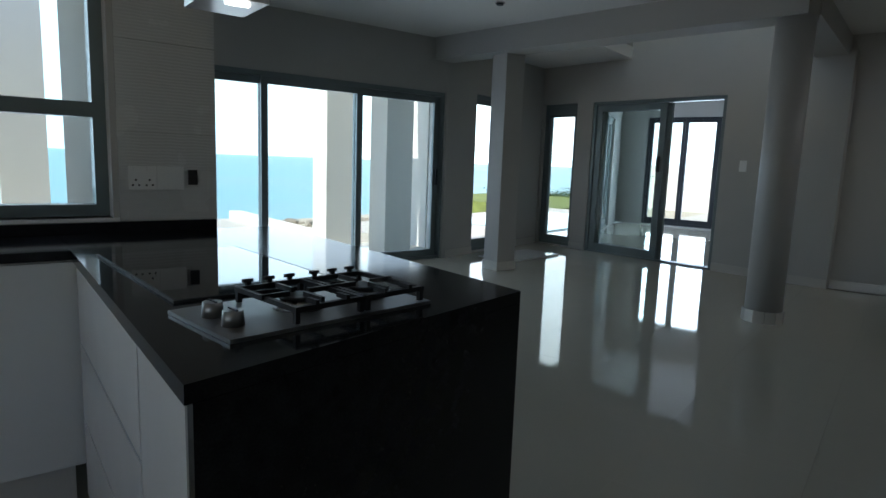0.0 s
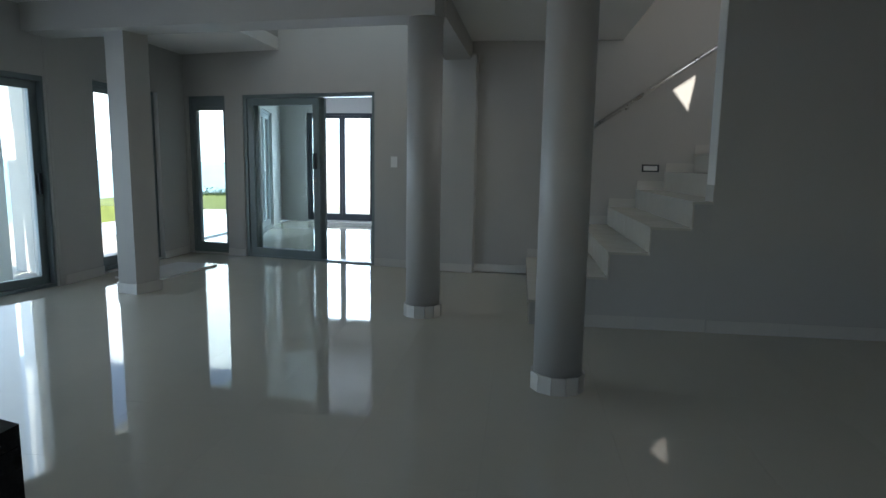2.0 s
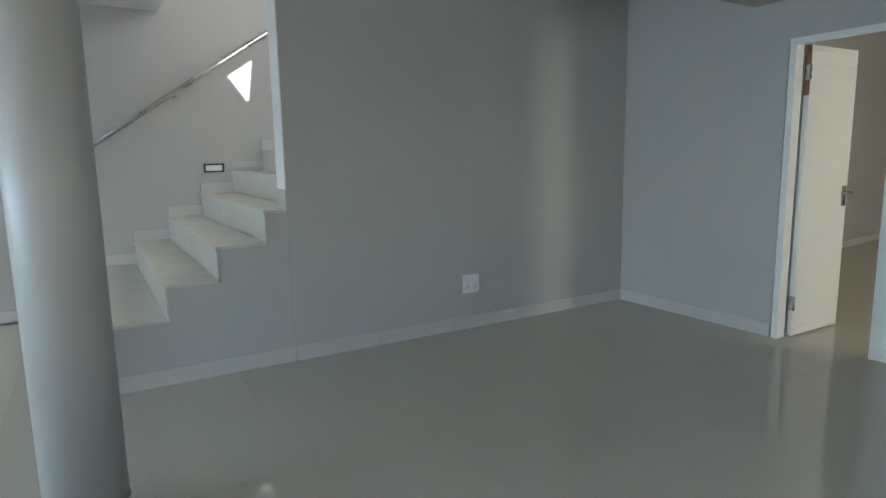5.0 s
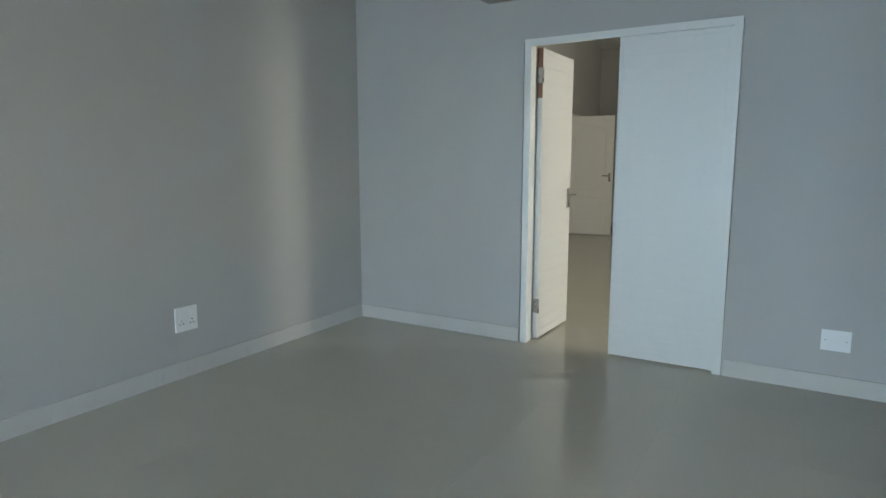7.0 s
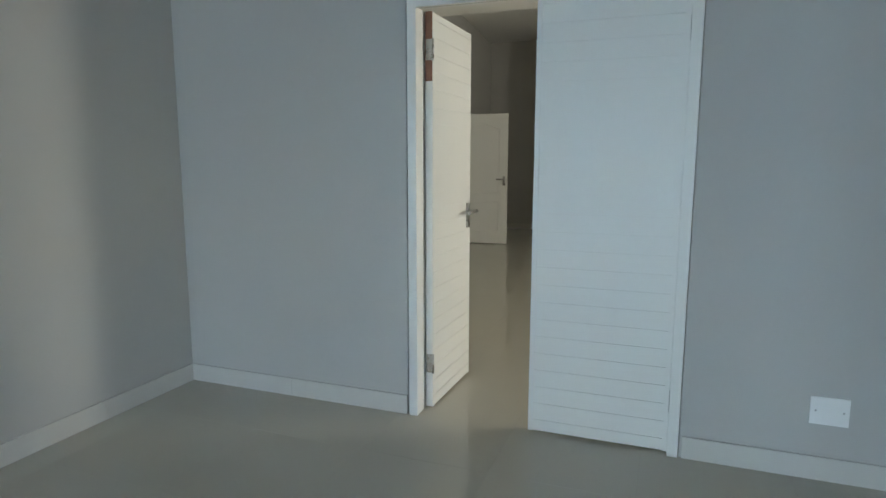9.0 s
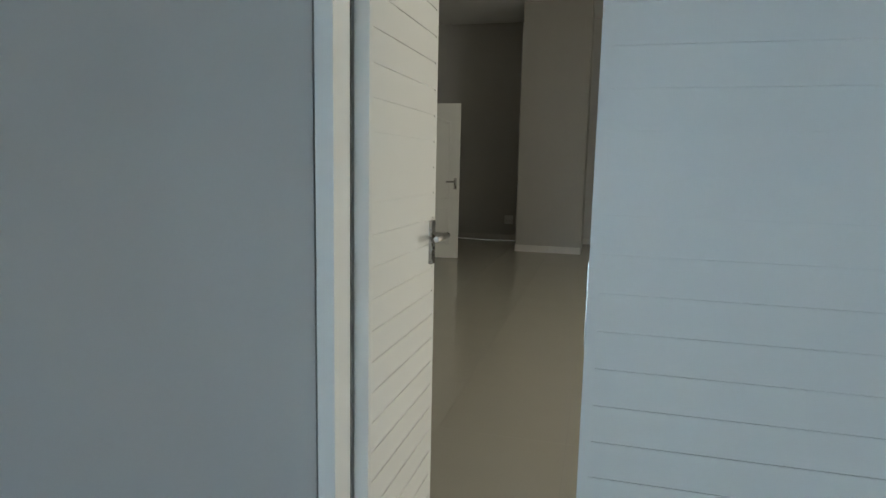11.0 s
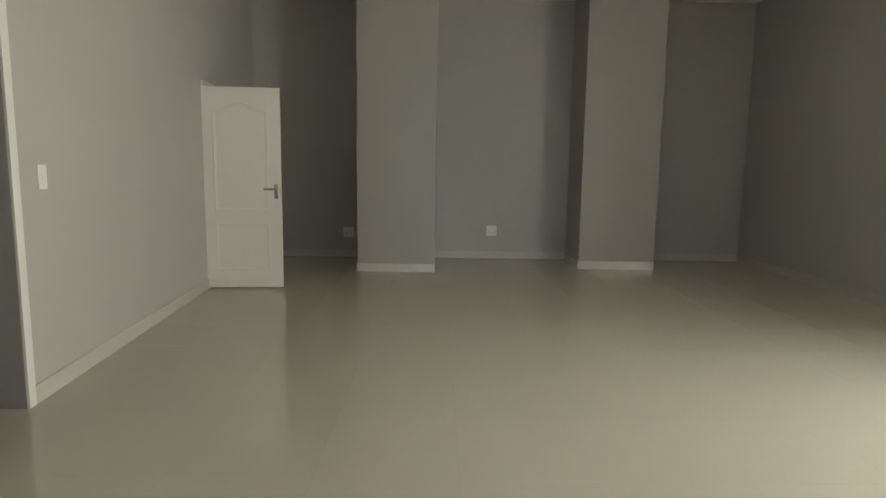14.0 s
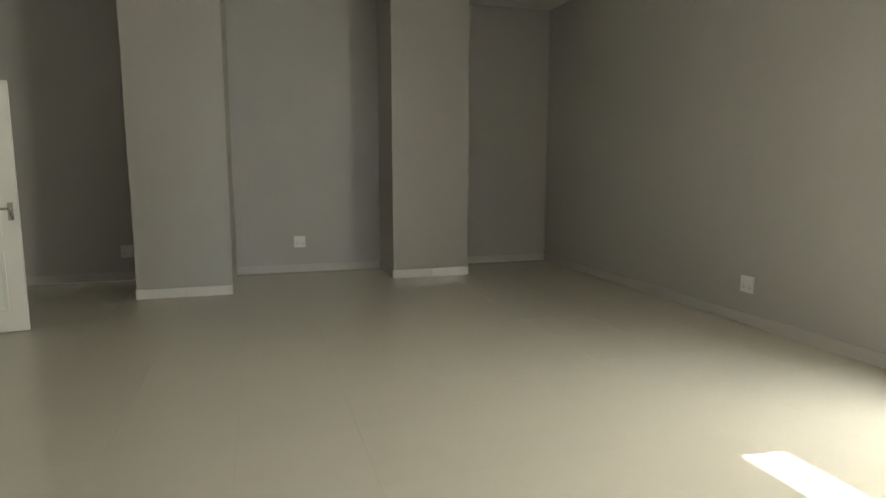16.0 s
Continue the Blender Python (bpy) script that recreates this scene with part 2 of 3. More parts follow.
wall("wall_nook", pose(1.32, -3.64, 0, 0, 0, 90), 0, 1.3, 0.15, 0, CEIL)
KB = -3.42
wall("wall_kitchen", FW @ pose(0, KB, 0), -7.2, -3.80, 0.22, 0, CEIL + 0.2, [(-5.5, -4.185, 0.955, 2.15)], label="grey wall with a kitchen window")
wall("wall_return", FW @ pose(-3.80, KB + 0.222, 0, 0, 0, 90), 0, -KB - 0.24, 0.22, 0, CEIL + 0.2)
# The opening is unseen, added for the west fill lamp.
wall("wall_west", pose(-3.6, 9, 0, 0, 0, -90) @ pose(0, -0.2, 0), 0, 12.0, 0.2, 0, CEIL + 0.2, [(6.0, 9.0, 0.9, 2.1)])
wall("wall_south", pose(1.32, -2.4, 0, 0, 0, 180), 0, 5.0, 0.15, 0, CEIL)

# stair flank wall and the stairwell above it
bm = bmesh.new()
box(bm, 4.88, 5.06, -3.64, -0.58, 0, 2.9)
box(bm, 4.88, 5.06, -0.579, -0.2, CEIL - 0.001, 2.905)
structure(part("wall_stair", bm, PAINT), "grey wall beside the staircase, lit softly")
bm = bmesh.new()
box(bm, 7.2, 7.42, -3.9, 1.6, 0, 5.2)
structure(part("wall_stairwell_back", bm, PAINT), "pale grey back wall of the stairwell")
# High opening added for the stairwell fill lamp.
wall("wall_stairwell_end", pose(7.2, -3.66, 0, 0, 0, 180), 0, 2.14, 0.24, 0, 5.2, [(0.25, 1.95, 3.2, 4.8)], label="grey end wall of the stairwell with a high opening added for light")
# upper stairwell wall, unseen three-cornered hole added to shape the sun patch
bm = bmesh.new()
loops = (((-3.64, 2.91), (-0.06, 2.91), (-0.06, 5.2), (-3.64, 5.2)), ((-0.60, 4.70), (-0.84, 4.86), (-0.78, 4.46)))
edges = []
for loop in loops:
    vs = [bm.verts.new((4.96, y, z)) for y, z in loop]
    edges += [bm.edges.new((vs[k], vs[(k + 1) % len(vs)])) for k in range(len(vs))]
bmesh.ops.triangle_fill(bm, edges=edges, use_beauty=True)
ex = bmesh.ops.extrude_face_region(bm, geom=bm.faces[:])
bmesh.ops.translate(bm, vec=(0.015, 0, 0), verts=[g for g in ex["geom"] if isinstance(g, bmesh.types.BMVert)])
structure(part("wall_stair_upper", bm, PAINT), "grey upper wall of the stairwell with an unseen hole shaping the sun patch")
bm = bmesh.new()
box(bm, 5.06, 7.2, -0.2, -0.05, CEIL + 0.16, 5.2)
structure(part("wall_landing_upper", bm, PAINT), "grey upper wall over the landing edge")


def ceiling(name, x0, x1, y0, y1, z0=CEIL, t=0.15):
    bm = bmesh.new()
    box(bm, x0, x1, y0, y1, z0, z0 + t)
    return structure(part(name, bm, WHITE), "white painted plaster ceiling", "ceiling")


# Slab runs out past the west wall to keep sun off the added opening.
ceiling("ceiling_living", -5.6, 4.88, -3.64, 6.7)
ceiling("ceiling_strip", 4.881, 5.2, -0.2, 6.7)
ceiling("ceiling_entrance", 5.201, 8.6, 3.95, 6.7)
ceiling("ceiling_landing", 5.201, 7.3, -0.2, 1.75)
# Extended westwards, out of view, to shade the void's added opening from the sun.
ceiling("ceiling_entrance_void", 3.4, 8.4, 1.5, 4.2, 3.9)
ceiling("ceiling_stairwell", 4.95, 7.4, -3.9, -0.05, 5.2)
for nm, d in (("wall_void_north", (5.2, 8.2, 3.96, 4.1)), ("wall_void_south", (5.2, 7.3, 1.6, 1.74))):
    bm = bmesh.new()
    box(bm, *d, CEIL + 0.152, 3.898)
    structure(part(nm, bm, PAINT), "grey upper wall round the entrance void")
# High opening is unseen, cut to let the void fill lamp through.
wall("wall_void_west", pose(5.19, 1.6, 0, 0, 0, 90), 0, 2.5, 0.14, CEIL + 0.152, 3.898, [(0.2, 2.3, 2.95, 3.8)])


def beam(name, p, q, width, z0, z1=CEIL + 0.01):
    p, q = Vector((*p, 0)), Vector((*q, 0))
    d = q - p
    bm = bmesh.new()
    box(bm, 0, d.length, -width / 2, width / 2, z0, z1)
    ob = part(name, bm, PAINT)
    ob.matrix_world = Matrix.Translation(p) @ Matrix.Rotation(math.atan2(d.y, d.x), 4, "Z")
    return structure(ob, "grey plastered ceiling beam", "beam")


beam("beam_sea", (5.02, 1.55), (5.42, 5.42), 0.32, 2.405)
beam("beam_entrance", (5.17, 1.67), (7.3, 1.62), 0.30, 2.45)
beam("beam_living", (3.50, 0.78), (3.57, -3.64), 0.31, 2.33)

# floor slab under the tiles
bm = bmesh.new()
box(bm, -3.6, 8.2, -12.6, 5.6, -0.2, -0.009)
structure(part("floor", bm, GROUT), "floor of polished cream porcelain tiles", "floor")
bm = bmesh.new()
box(bm, -3.6, 5.5, 5.6, 7.4, -0.2, -0.010)
structure(part("floor_kitchen_edge", bm, GROUT), "floor screed at the sea side", "floor")


# ---- round columns ----
def column(x, y, r, label):
    base = thing("column", pose(x, y, 0), label, "column", "round columns")
    bm = bmesh.new()
    cyl(bm, r, 0.0, 2.41 if x > 4 else 2.335, 48)
    part("shaft", bm, COLPAINT, base)
    n = 12
    bm = bmesh.new()
    w = 2 * math.pi * (r + 0.011) / n * 0.5 - 0.001
    box(bm, -w, w, -0.006, 0.006, 0, 0.1)
    me = mesh_of("skirting_tile", bm, SKIRT)
    for i in range(n):
        t = new("tile", me)
        t.parent = base
        t.matrix_local = pose(0, 0, 0, 0, 0, 360 / n * i) @ pose(0, -(r + 0.008), 0)
    return base


column(5.03, 1.665, 0.142, "round grey painted column with a cream tile foot")
column(3.50, 0.628, 0.138, "round grey painted column standing free in the room")

# square pillar by the sea doors
pil = thing("pillar", FW @ pose(0.03, -1.0, 0), "square grey plastered pillar with a cream tile foot", "pillar")
bpart("shaft", (0, 0.27, 0, 0.23, 0, 2.42), PAINT, pil, 0.004)
for d in ((-0.012, 0.282, -0.012, 0, 0, 0.1), (-0.012, 0, 0, 0.23, 0, 0.1), (0.27, 0.282, 0, 0.23, 0, 0.1), (-0.012, 0.282, 0.23, 0.242, 0, 0.1)):
    bpart("tile", d, SKIRT, pil)


# ---- aluminium windows and doors ----
def pane(name, d, parent):
    ob = bpart(name, d, GLASS, parent)
    ob.visible_shadow = False
    return ob


def sash(parent, name, x0, x1, y, z0, z1, w=0.06, bottom=0.08, d=0.04, mat=None, glazed=True):
    mat = mat or ALU
    s = bpart(name, (x0, x0 + w, y, y + d, z0, z1), mat, parent, 0.003)
    bpart("stile", (x1 - w, x1, y, y + d, z0, z1), mat, s, 0.003)
    bpart("top_rail", (x0 + w, x1 - w, y, y + d, z1 - w, z1), mat, s)
    bpart("bottom_rail", (x0 + w, x1 - w, y, y + d, z0, z0 + bottom), mat, s)
    if glazed:
        pane("pane", (x0 + w, x1 - w, y + d / 2 - 0.003, y + d / 2 + 0.003, z0 + bottom, z1 - w), s)
    return s


def outer(parent, x0, x1, y0, y1, z0, z1, w=0.05, sill=0.04, mat=None):
    mat = mat or ALU
    bpart("jamb", (x0, x0 + w, y0, y1, z0, z1), mat, parent, 0.003)
    bpart("jamb", (x1 - w, x1, y0, y1, z0, z1), mat, parent, 0.003)
    bpart("head", (x0 + w, x1 - w, y0, y1, z1 - w, z1), mat, parent)
    bpart("track", (x0 + w, x1 - w, y0, y1, z0, z0 + sill), mat, parent)


d1 = thing("door_sliding_sea", FW, "closed grey aluminium sliding glass doors facing the sea", "sliding door")
d1["kind"] = "structure"
outer(d1, -3.4, 0.0, 0.02, 0.16, 0.0, 2.04, 0.05, 0.03)
sash(d1, "door_panel", -3.35, -2.25, 0.09, 0.03, 1.99, 0.07)
sash(d1, "door_panel", -2.32, -1.16, 0.03, 0.03, 1.99, 0.07)
p = sash(d1, "door_panel", -1.23, -0.05, 0.09, 0.03, 1.99, 0.075)
bpart("door_handle", (-0.105, -0.075, 0.055, 0.09, 0.92, 1.12), ALUDARK, p, 0.005)

d2 = thing("door_north", pose(5.47, 5.41, 0), "grey aluminium terrace door beside the pillar, its pane left out", "glass door")
d2["kind"] = "structure"
outer(d2, 0.65, 1.81, 0.06, 0.14, 0.02, 2.1)
# Shut sash without its pane, which rendered black.
sash(d2, "door_panel", 0.70, 1.76, 0.08, 0.06, 2.05, 0.065, 0.11, glazed=False)

w3 = thing("window_entrance", FE, "tall narrow grey aluminium window beside the entrance", "window")
w3["kind"] = "structure"
outer(w3, -2.76, -2.15, 0.05, 0.13, 0.02, 2.12, 0.04)
sash(w3, "window_frame", -2.72, -2.19, 0.07, 0.06, 1.98, 0.045, 0.09)
bpart("head_panel", (-2.72, -2.19, 0.06, 0.12, 1.981, 2.08), ALU, w3)

d3 = thing("door_entrance", FE, "grey aluminium sliding glass door standing half open to the sunroom", "sliding door")
d3["kind"] = "structure"
outer(d3, -1.88, 0.0, 0.02, 0.17, 0.0, 2.12, 0.045, 0.02)
p = sash(d3, "door_panel", -1.83, -0.78, 0.04, 0.02, 2.07, 0.085, 0.10)
bpart("door_handle", (-0.85, -0.82, 0.0, 0.04, 1.18, 1.38), ALUDARK, p, 0.005, "black pull handle")
bpart("lock", (-0.845, -0.825, 0.02, 0.04, 1.02, 1.07), STEEL, p)
p = sash(d3, "door_panel", -1.80, -0.74, 0.11, 0.02, 2.07, 0.085, 0.10)

# ---- sunroom behind the entrance ----
structure(bpart("sunroom_floor", (7.6, 12.8, 1.2, 5.9, -0.2, -0.004), TILE), "pale polished tile floor of the sunroom", "floor")
structure(bpart("sunroom_ceiling", (7.9, 13.0, 1.2, 6.3, 2.9, 3.0), WHITE), "white sunroom ceiling", "ceiling")
FSUN = pose(7.72, 4.66, 0, 0, 0, 15.7)
wall("wall_sunroom_end", pose(12.8, 6.0, 0, 0, 0, -90), -0.3, 4.8, 0.2, 0, 2.9, [(0.5, 2.0, 0.02, 2.32), (0.6, 1.14, 2.73, 2.77), (1.34, 1.85, 2.73, 2.77)])
wall("wall_sunroom_side", FSUN, 0.35, 5.4, 0.15, 0, 2.9, [(2.55, 3.95, 0.02, 2.2)])
wall("wall_sunroom_south", pose(12.8, 1.2, 0, 0, 0, 180), 0.0, 5.3, 0.2, 0, 2.9)
df = thing("door_folding", pose(12.8, 6.0, 0, 0, 0, -90), "dark framed glass folding doors at the end of the sunroom", "folding door")
df["kind"] = "structure"
outer(df, 0.5, 2.0, 0.04, 0.14, 0.02, 2.32, 0.05, 0.05, ALUDARK)
p = sash(df, "door_panel", 0.55, 1.275, 0.06, 0.07, 2.27, 0.06, 0.09, 0.05, ALUDARK)
bpart("door_handle", (0.59, 0.71, 0.02, 0.05, 1.05, 1.07), ALUDARK, p)
p = sash(df, "door_panel", 1.28, 1.95, 0.06, 0.07, 2.27, 0.06, 0.09, 0.05, ALUDARK)
ds = thing("door_sunroom", FSUN, "grey framed glass side door of the sunroom", "glass door")
ds["kind"] = "structure"
outer(ds, 2.55, 3.95, 0.03, 0.11, 0.02, 2.2)
p = sash(ds, "door_panel", 2.6, 3.27, 0.05, 0.06, 2.15, 0.08, 0.12)
p2 = sash(ds, "door_panel", 3.275, 3.9, 0.05, 0.06, 2.15, 0.08, 0.12)
bpart("door_handle", (3.1, 3.2, 0.0, 0.05, 1.06, 1.09), ALUDARK, p)

# ---- staircase ----
RISE, GOING, Y0 = 0.203, 0.302, 0.772
st = thing("staircase", pose(0, 0, 0), "cream tiled staircase rising behind a grey wall", "staircase")
outline = [(Y0 - 0.004, 0.0)]
for i in range(5):
    ya = Y0 - 0.004 - GOING * i
    outline += [(ya, RISE * (i + 1) - 0.02), (max(ya - GOING, -0.579), RISE * (i + 1) - 0.02)]
outline.append((-0.579, 0.0))
bm = bmesh.new()
face = bm.faces.new([bm.verts.new((4.88, y, z)) for y, z in outline])
ex = bmesh.ops.extrude_face_region(bm, geom=[face])
bmesh.ops.translate(bm, vec=(0.08, 0, 0), verts=[g for g in ex["geom"] if isinstance(g, bmesh.types.BMVert)])
part("flank", bm, PAINT, st, "grey plastered stair flank")
for i in range(9):
    top, ya = RISE * (i + 1), Y0 - GOING * i
    xs = 4.872 if i < 4 else 5.066
    bpart("step", (max(xs, 4.961), 7.198, ya - GOING, ya - 0.004, 0.0, top - 0.02), PAINT, st)
    w = (7.198 - xs) / 2
    for k in range(2):
        xa = xs + k * w
        bpart("riser_tile", (xa, xa + w - 0.002, ya - 0.004, ya + 0.006, top - RISE + 0.001, top - 0.021), MARBLE, st)
        bpart("tread_tile", (xa, xa + w - 0.002, ya - GOING + 0.006, ya + 0.012, top - 0.02, top), MARBLE, st, 0.003)
    bpart("skirting_tile", (7.184, 7.199, ya - GOING + 0.001, ya, top, top + 0.1), SKIRT, st)
ya = Y0 - GOING * 4
bpart("tread_tile", (4.872, 5.064, -0.576, ya + 0.012, RISE * 5 - 0.02, RISE * 5), MARBLE, st, 0.003)
bpart("riser_tile", (4.872, 5.064, ya - 0.004, ya + 0.006, RISE * 4 + 0.001, RISE * 5 - 0.021), MARBLE, st)
bpart("skirting_tile", (4.876, 5.062, -0.579, -0.57, RISE * 5, 1.137), SKIRT, st)
bpart("end_cap", (4.879, 5.061, -0.579, -0.574, 1.14, 2.82), WHITE, st)

rail = thing("handrail", pose(7.1, 0, 0), "polished steel handrail on brackets on the stairwell wall", "handrail")
ra, rb = Vector((0, 0.62, 1.345)), Vector((0, -1.17, 2.565))
dv = rb - ra
bm = bmesh.new()
cyl(bm, 0.022, 0, dv.length, 20, Matrix.Translation(ra) @ dv.to_track_quat("Z", "Y").to_matrix().to_4x4())
part("bar", bm, STEEL, rail)
for k in (0.08, 0.5, 0.97):
    q = ra + dv * k
    bm = bmesh.new()
    cyl(bm, 0.009, 0, 0.09, 12, Matrix.Translation(q + Vector((0.0, 0, -0.03))) @ pose(0, 0, 0, 0, 90))
    cyl(bm, 0.028, 0.088, 0.098, 20, Matrix.Translation(q + Vector((0.0, 0, -0.03))) @ pose(0, 0, 0, 0, 90))
    part("bracket", bm, STEEL, rail)

sl = thing("stair_light", pose(7.2, -0.572, 1.258), "recessed steel framed step light in the wall", "wall light")
for d in ((-0.012, 0, -0.094, 0.094, 0.026, 0.042), (-0.012, 0, -0.094, 0.094, -0.042, -0.026), (-0.012, 0, -0.094, -0.076, -0.026, 0.026), (-0.012, 0, 0.076, 0.094, -0.026, 0.026)):
    bpart("frame", d, ALUDARK, sl, 0.001)
bpart("diffuser", (-0.005, 0, -0.076, 0.076, -0.026, 0.026), PLASTIC, sl)


# ---- sockets and switches ----
def socket(m, label, w=0.145, h=0.145, gangs=2):
    s = thing("socket", m, label, "socket", "wall sockets")
    bpart("plate", (-w / 2, w / 2, -0.010, 0, -h / 2, h / 2), PLASTIC, s, 0.003)
    for g in range(gangs):
        cx = 0 if gangs == 1 else (g - 0.5) * w * 0.48
        for dx, dz in ((0, 0.012), (-0.011, -0.008), (0.011, -0.008)):
            bm = bmesh.new()
            cyl(bm, 0.004, 0, 0.0012, 10, pose(cx + dx, -0.0098, dz - 0.02, 90))
            part("pin_hole", bm, DARK, s)
        bpart("rocker", (cx - 0.009, cx + 0.009, -0.014, -0.0095, 0.025, 0.045), PLASTIC, s, 0.001)
    return s


FS = pose(4.88, 0, 0, 0, 0, -90)                       # stair wall: local x runs to -y, y into the wall
socket(FS @ pose(1.985, 0, 0.353), "white double wall socket low on the grey wall")
bl = thing("blank_plate", FD @ pose(-1.58, 0, 0.30), "white blank cover plate low on the grey wall", "cover plate")
bpart("plate", (-0.07, 0.07, -0.009, 0, -0.058, 0.058), PLASTIC, bl, 0.003)
for fx in (-0.05, 0.05):
    bm = bmesh.new()
    cyl(bm, 0.004, 0, 0.001, 10, pose(fx, -0.0088, 0, 90))
    part("screw", bm, STEEL, bl)
sw = thing("light_switch", FE @ pose(0.26, 0, 1.285), "white light switch beside the entrance door", "switch")
bpart("plate", (-0.04, 0.04, -0.01, 0, -0.065, 0.065), PLASTIC, sw, 0.003)
bpart("rocker", (-0.012, 0.012, -0.015, -0.0095, -0.02, 0.02), PLASTIC, sw, 0.002)

# ceiling spot
sp = thing("ceiling_spot", pose(4.34, 3.96, CEIL), "small steel downlight in the white ceiling", "downlight")
bm = bmesh.new()
cyl(bm, 0.045, -0.008, 0, 28)
part("ring", bm, STEEL, sp)
bm = bmesh.new()
cyl(bm, 0.03, -0.022, -0.007, 24, None, 0.034)
part("lamp", bm, ALUDARK, sp)

# white slab lying on the floor near the pillar
slab = bpart("loose_floor_panel", (-0.52, 0.52, -0.27, 0.27, 0, 0.02), SKIRT, None, 0.003)
slab.matrix_world = pose(6.43, 4.83, 0.001, 0, 0, -6)
tagged(slab, "loose cream tile panel lying on the floor", "floor panel")

# ---- kitchen peninsula ----
A0, A1, B0, B1, TOP = -4.37, -3.52, -5.165, KB - 0.004, 0.9
SKEW = 0.22                                            # the free end is cut askew
top = thing("worktop", FW, "polished black granite worktop with a waterfall end", "worktop")


def skewed(x0, x1, ya, yb, z0, z1, whole):
    """A slab whose near end runs askew; whole: the far end runs parallel to it."""
    bm = bmesh.new()
    vs = box(bm, x0, x1, ya, yb, z0, z1)
    for v in vs:
        if whole or v.co.y < ya + 0.001:
            v.co.y += SKEW * (v.co.x - A0) / (A1 - A0)
    return bm


bm = skewed(A0, A1, B0, B1, TOP - 0.03, TOP, False)
bevel(bm, 0.003)
part("top_slab", bm, GRANITE, top)
part("end_panel", skewed(A0 + 0.012, A1, B0, B0 + 0.03, 0.0, TOP - 0.031, True), GRANITE, top)
bpart("back_panel", (A1 - 0.03, A1 - 0.002, B0 + SKEW + 0.035, B1, 0.0, TOP - 0.031), GRANITE, top)
bpart("wing_slab", (-7.0, A0 - 0.001, -3.85, B1, TOP - 0.03, TOP), GRANITE, top, 0.003)
bpart("upstand", (-7.0, -3.81, KB - 0.025, KB - 0.002, TOP + 0.001, TOP + 0.04), GRANITE, top, 0.002)


def cabinet(x0, x1, y0, y1, faces, label, side, front=None):
    front = y0 if front is None else front
    c = thing("base_cabinet", FW, label, "cabinet", "kitchen base cabinets")
    kick = 0.1 if side == "west" else 0.19
    bpart("body", (x0, x1, y0, y1, kick, TOP - 0.032), CABINET, c)
    bpart("plinth", (x0 + 0.03, x1 - 0.03, y0 + 0.05, y1 - 0.03, 0.0, kick), SKIRT, c)
    for a, b in faces:
        if side == "west":
            f = bpart("drawer_front", (x0 - 0.02, x0 - 0.001, front + 0.003, y1 - 0.003, a, b), CABINET, c, 0.002)
            bpart("grip", (x0 - 0.018, x0 - 0.003, front + 0.004, y1 - 0.004, b + 0.0005, b + 0.008), ALU, f)
        else:
            bpart("door", (x0 + 0.003, x1 - 0.003, y0 - 0.02, y0 - 0.001, a, b), CABINET, c, 0.002)
    return c


DR = ((0.105, 0.36), (0.372, 0.61), (0.622, 0.85))
cabinet(A0 + 0.03, A0 + 0.6, B0 + 0.22, -4.79, ((0.105, 0.862),), "white lacquered base cabinet under the gas hob", "west", B0 + 0.034)
cabinet(A0 + 0.03, A1 - 0.04, -4.787, -3.87, DR, "white lacquered drawer unit under the black worktop", "west")
for k in range(3):
    cabinet(A0 - 0.78 - 0.8 * k, A0 + 0.018 - 0.8 * k, -3.82, KB - 0.03, ((0.195, 0.862),), "white lacquered kitchen base cabinet", "south")

# glass hob set flush in the worktop
hob2 = thing("ceramic_hob", FW @ pose(-4.09, -4.33, TOP, 0, 0, 4), "flush black ceramic glass hob in the worktop", "hob")
bpart("glass", (-0.2, 0.2, -0.34, 0.34, 0.0005, 0.006), BLACKGLASS, hob2, 0.002)
for d in ((-0.206, -0.2, -0.34, 0.34), (0.2, 0.206, -0.34, 0.34), (-0.206, 0.206, 0.34, 0.346), (-0.206, 0.206, -0.346, -0.34)):
    bpart("trim", (*d, 0.0005, 0.0056), IRON, hob2)

# gas hob
hob = thing("gas_hob", FW @ pose(-4.052, -4.86, TOP, 0, 0, 9), "steel two-burner gas hob with cast iron grates", "hob")
bpart("tray", (-0.232, 0.236, -0.126, 0.126, 0.0005, 0.008), SATIN, hob, 0.004)
for bx in (-0.02, 0.145):
    bm = bmesh.new()
    cyl(bm, 0.052, 0.008, 0.014, 32, pose(bx, 0.0, 0), 0.05)
    cyl(bm, 0.046, 0.014, 0.026, 32, pose(bx, 0.0, 0), 0.036)
    ring = part("burner", bm, STEEL, hob)
    bm = bmesh.new()
    cyl(bm, 0.039, 0.027, 0.034, 32, pose(bx, 0.0, 0), 0.035)
    part("burner_cap", bm, IRON, ring)
for ky in (-0.045, 0.035):
    bm = bmesh.new()
    cyl(bm, 0.021, 0.008, 0.036, 24, pose(-0.185, ky, 0), 0.018)
    k = part("knob", bm, SATIN, hob)
    bpart("pointer", (-0.187, -0.183, ky - 0.016, ky + 0.016, 0.036, 0.039), ALUDARK, k)
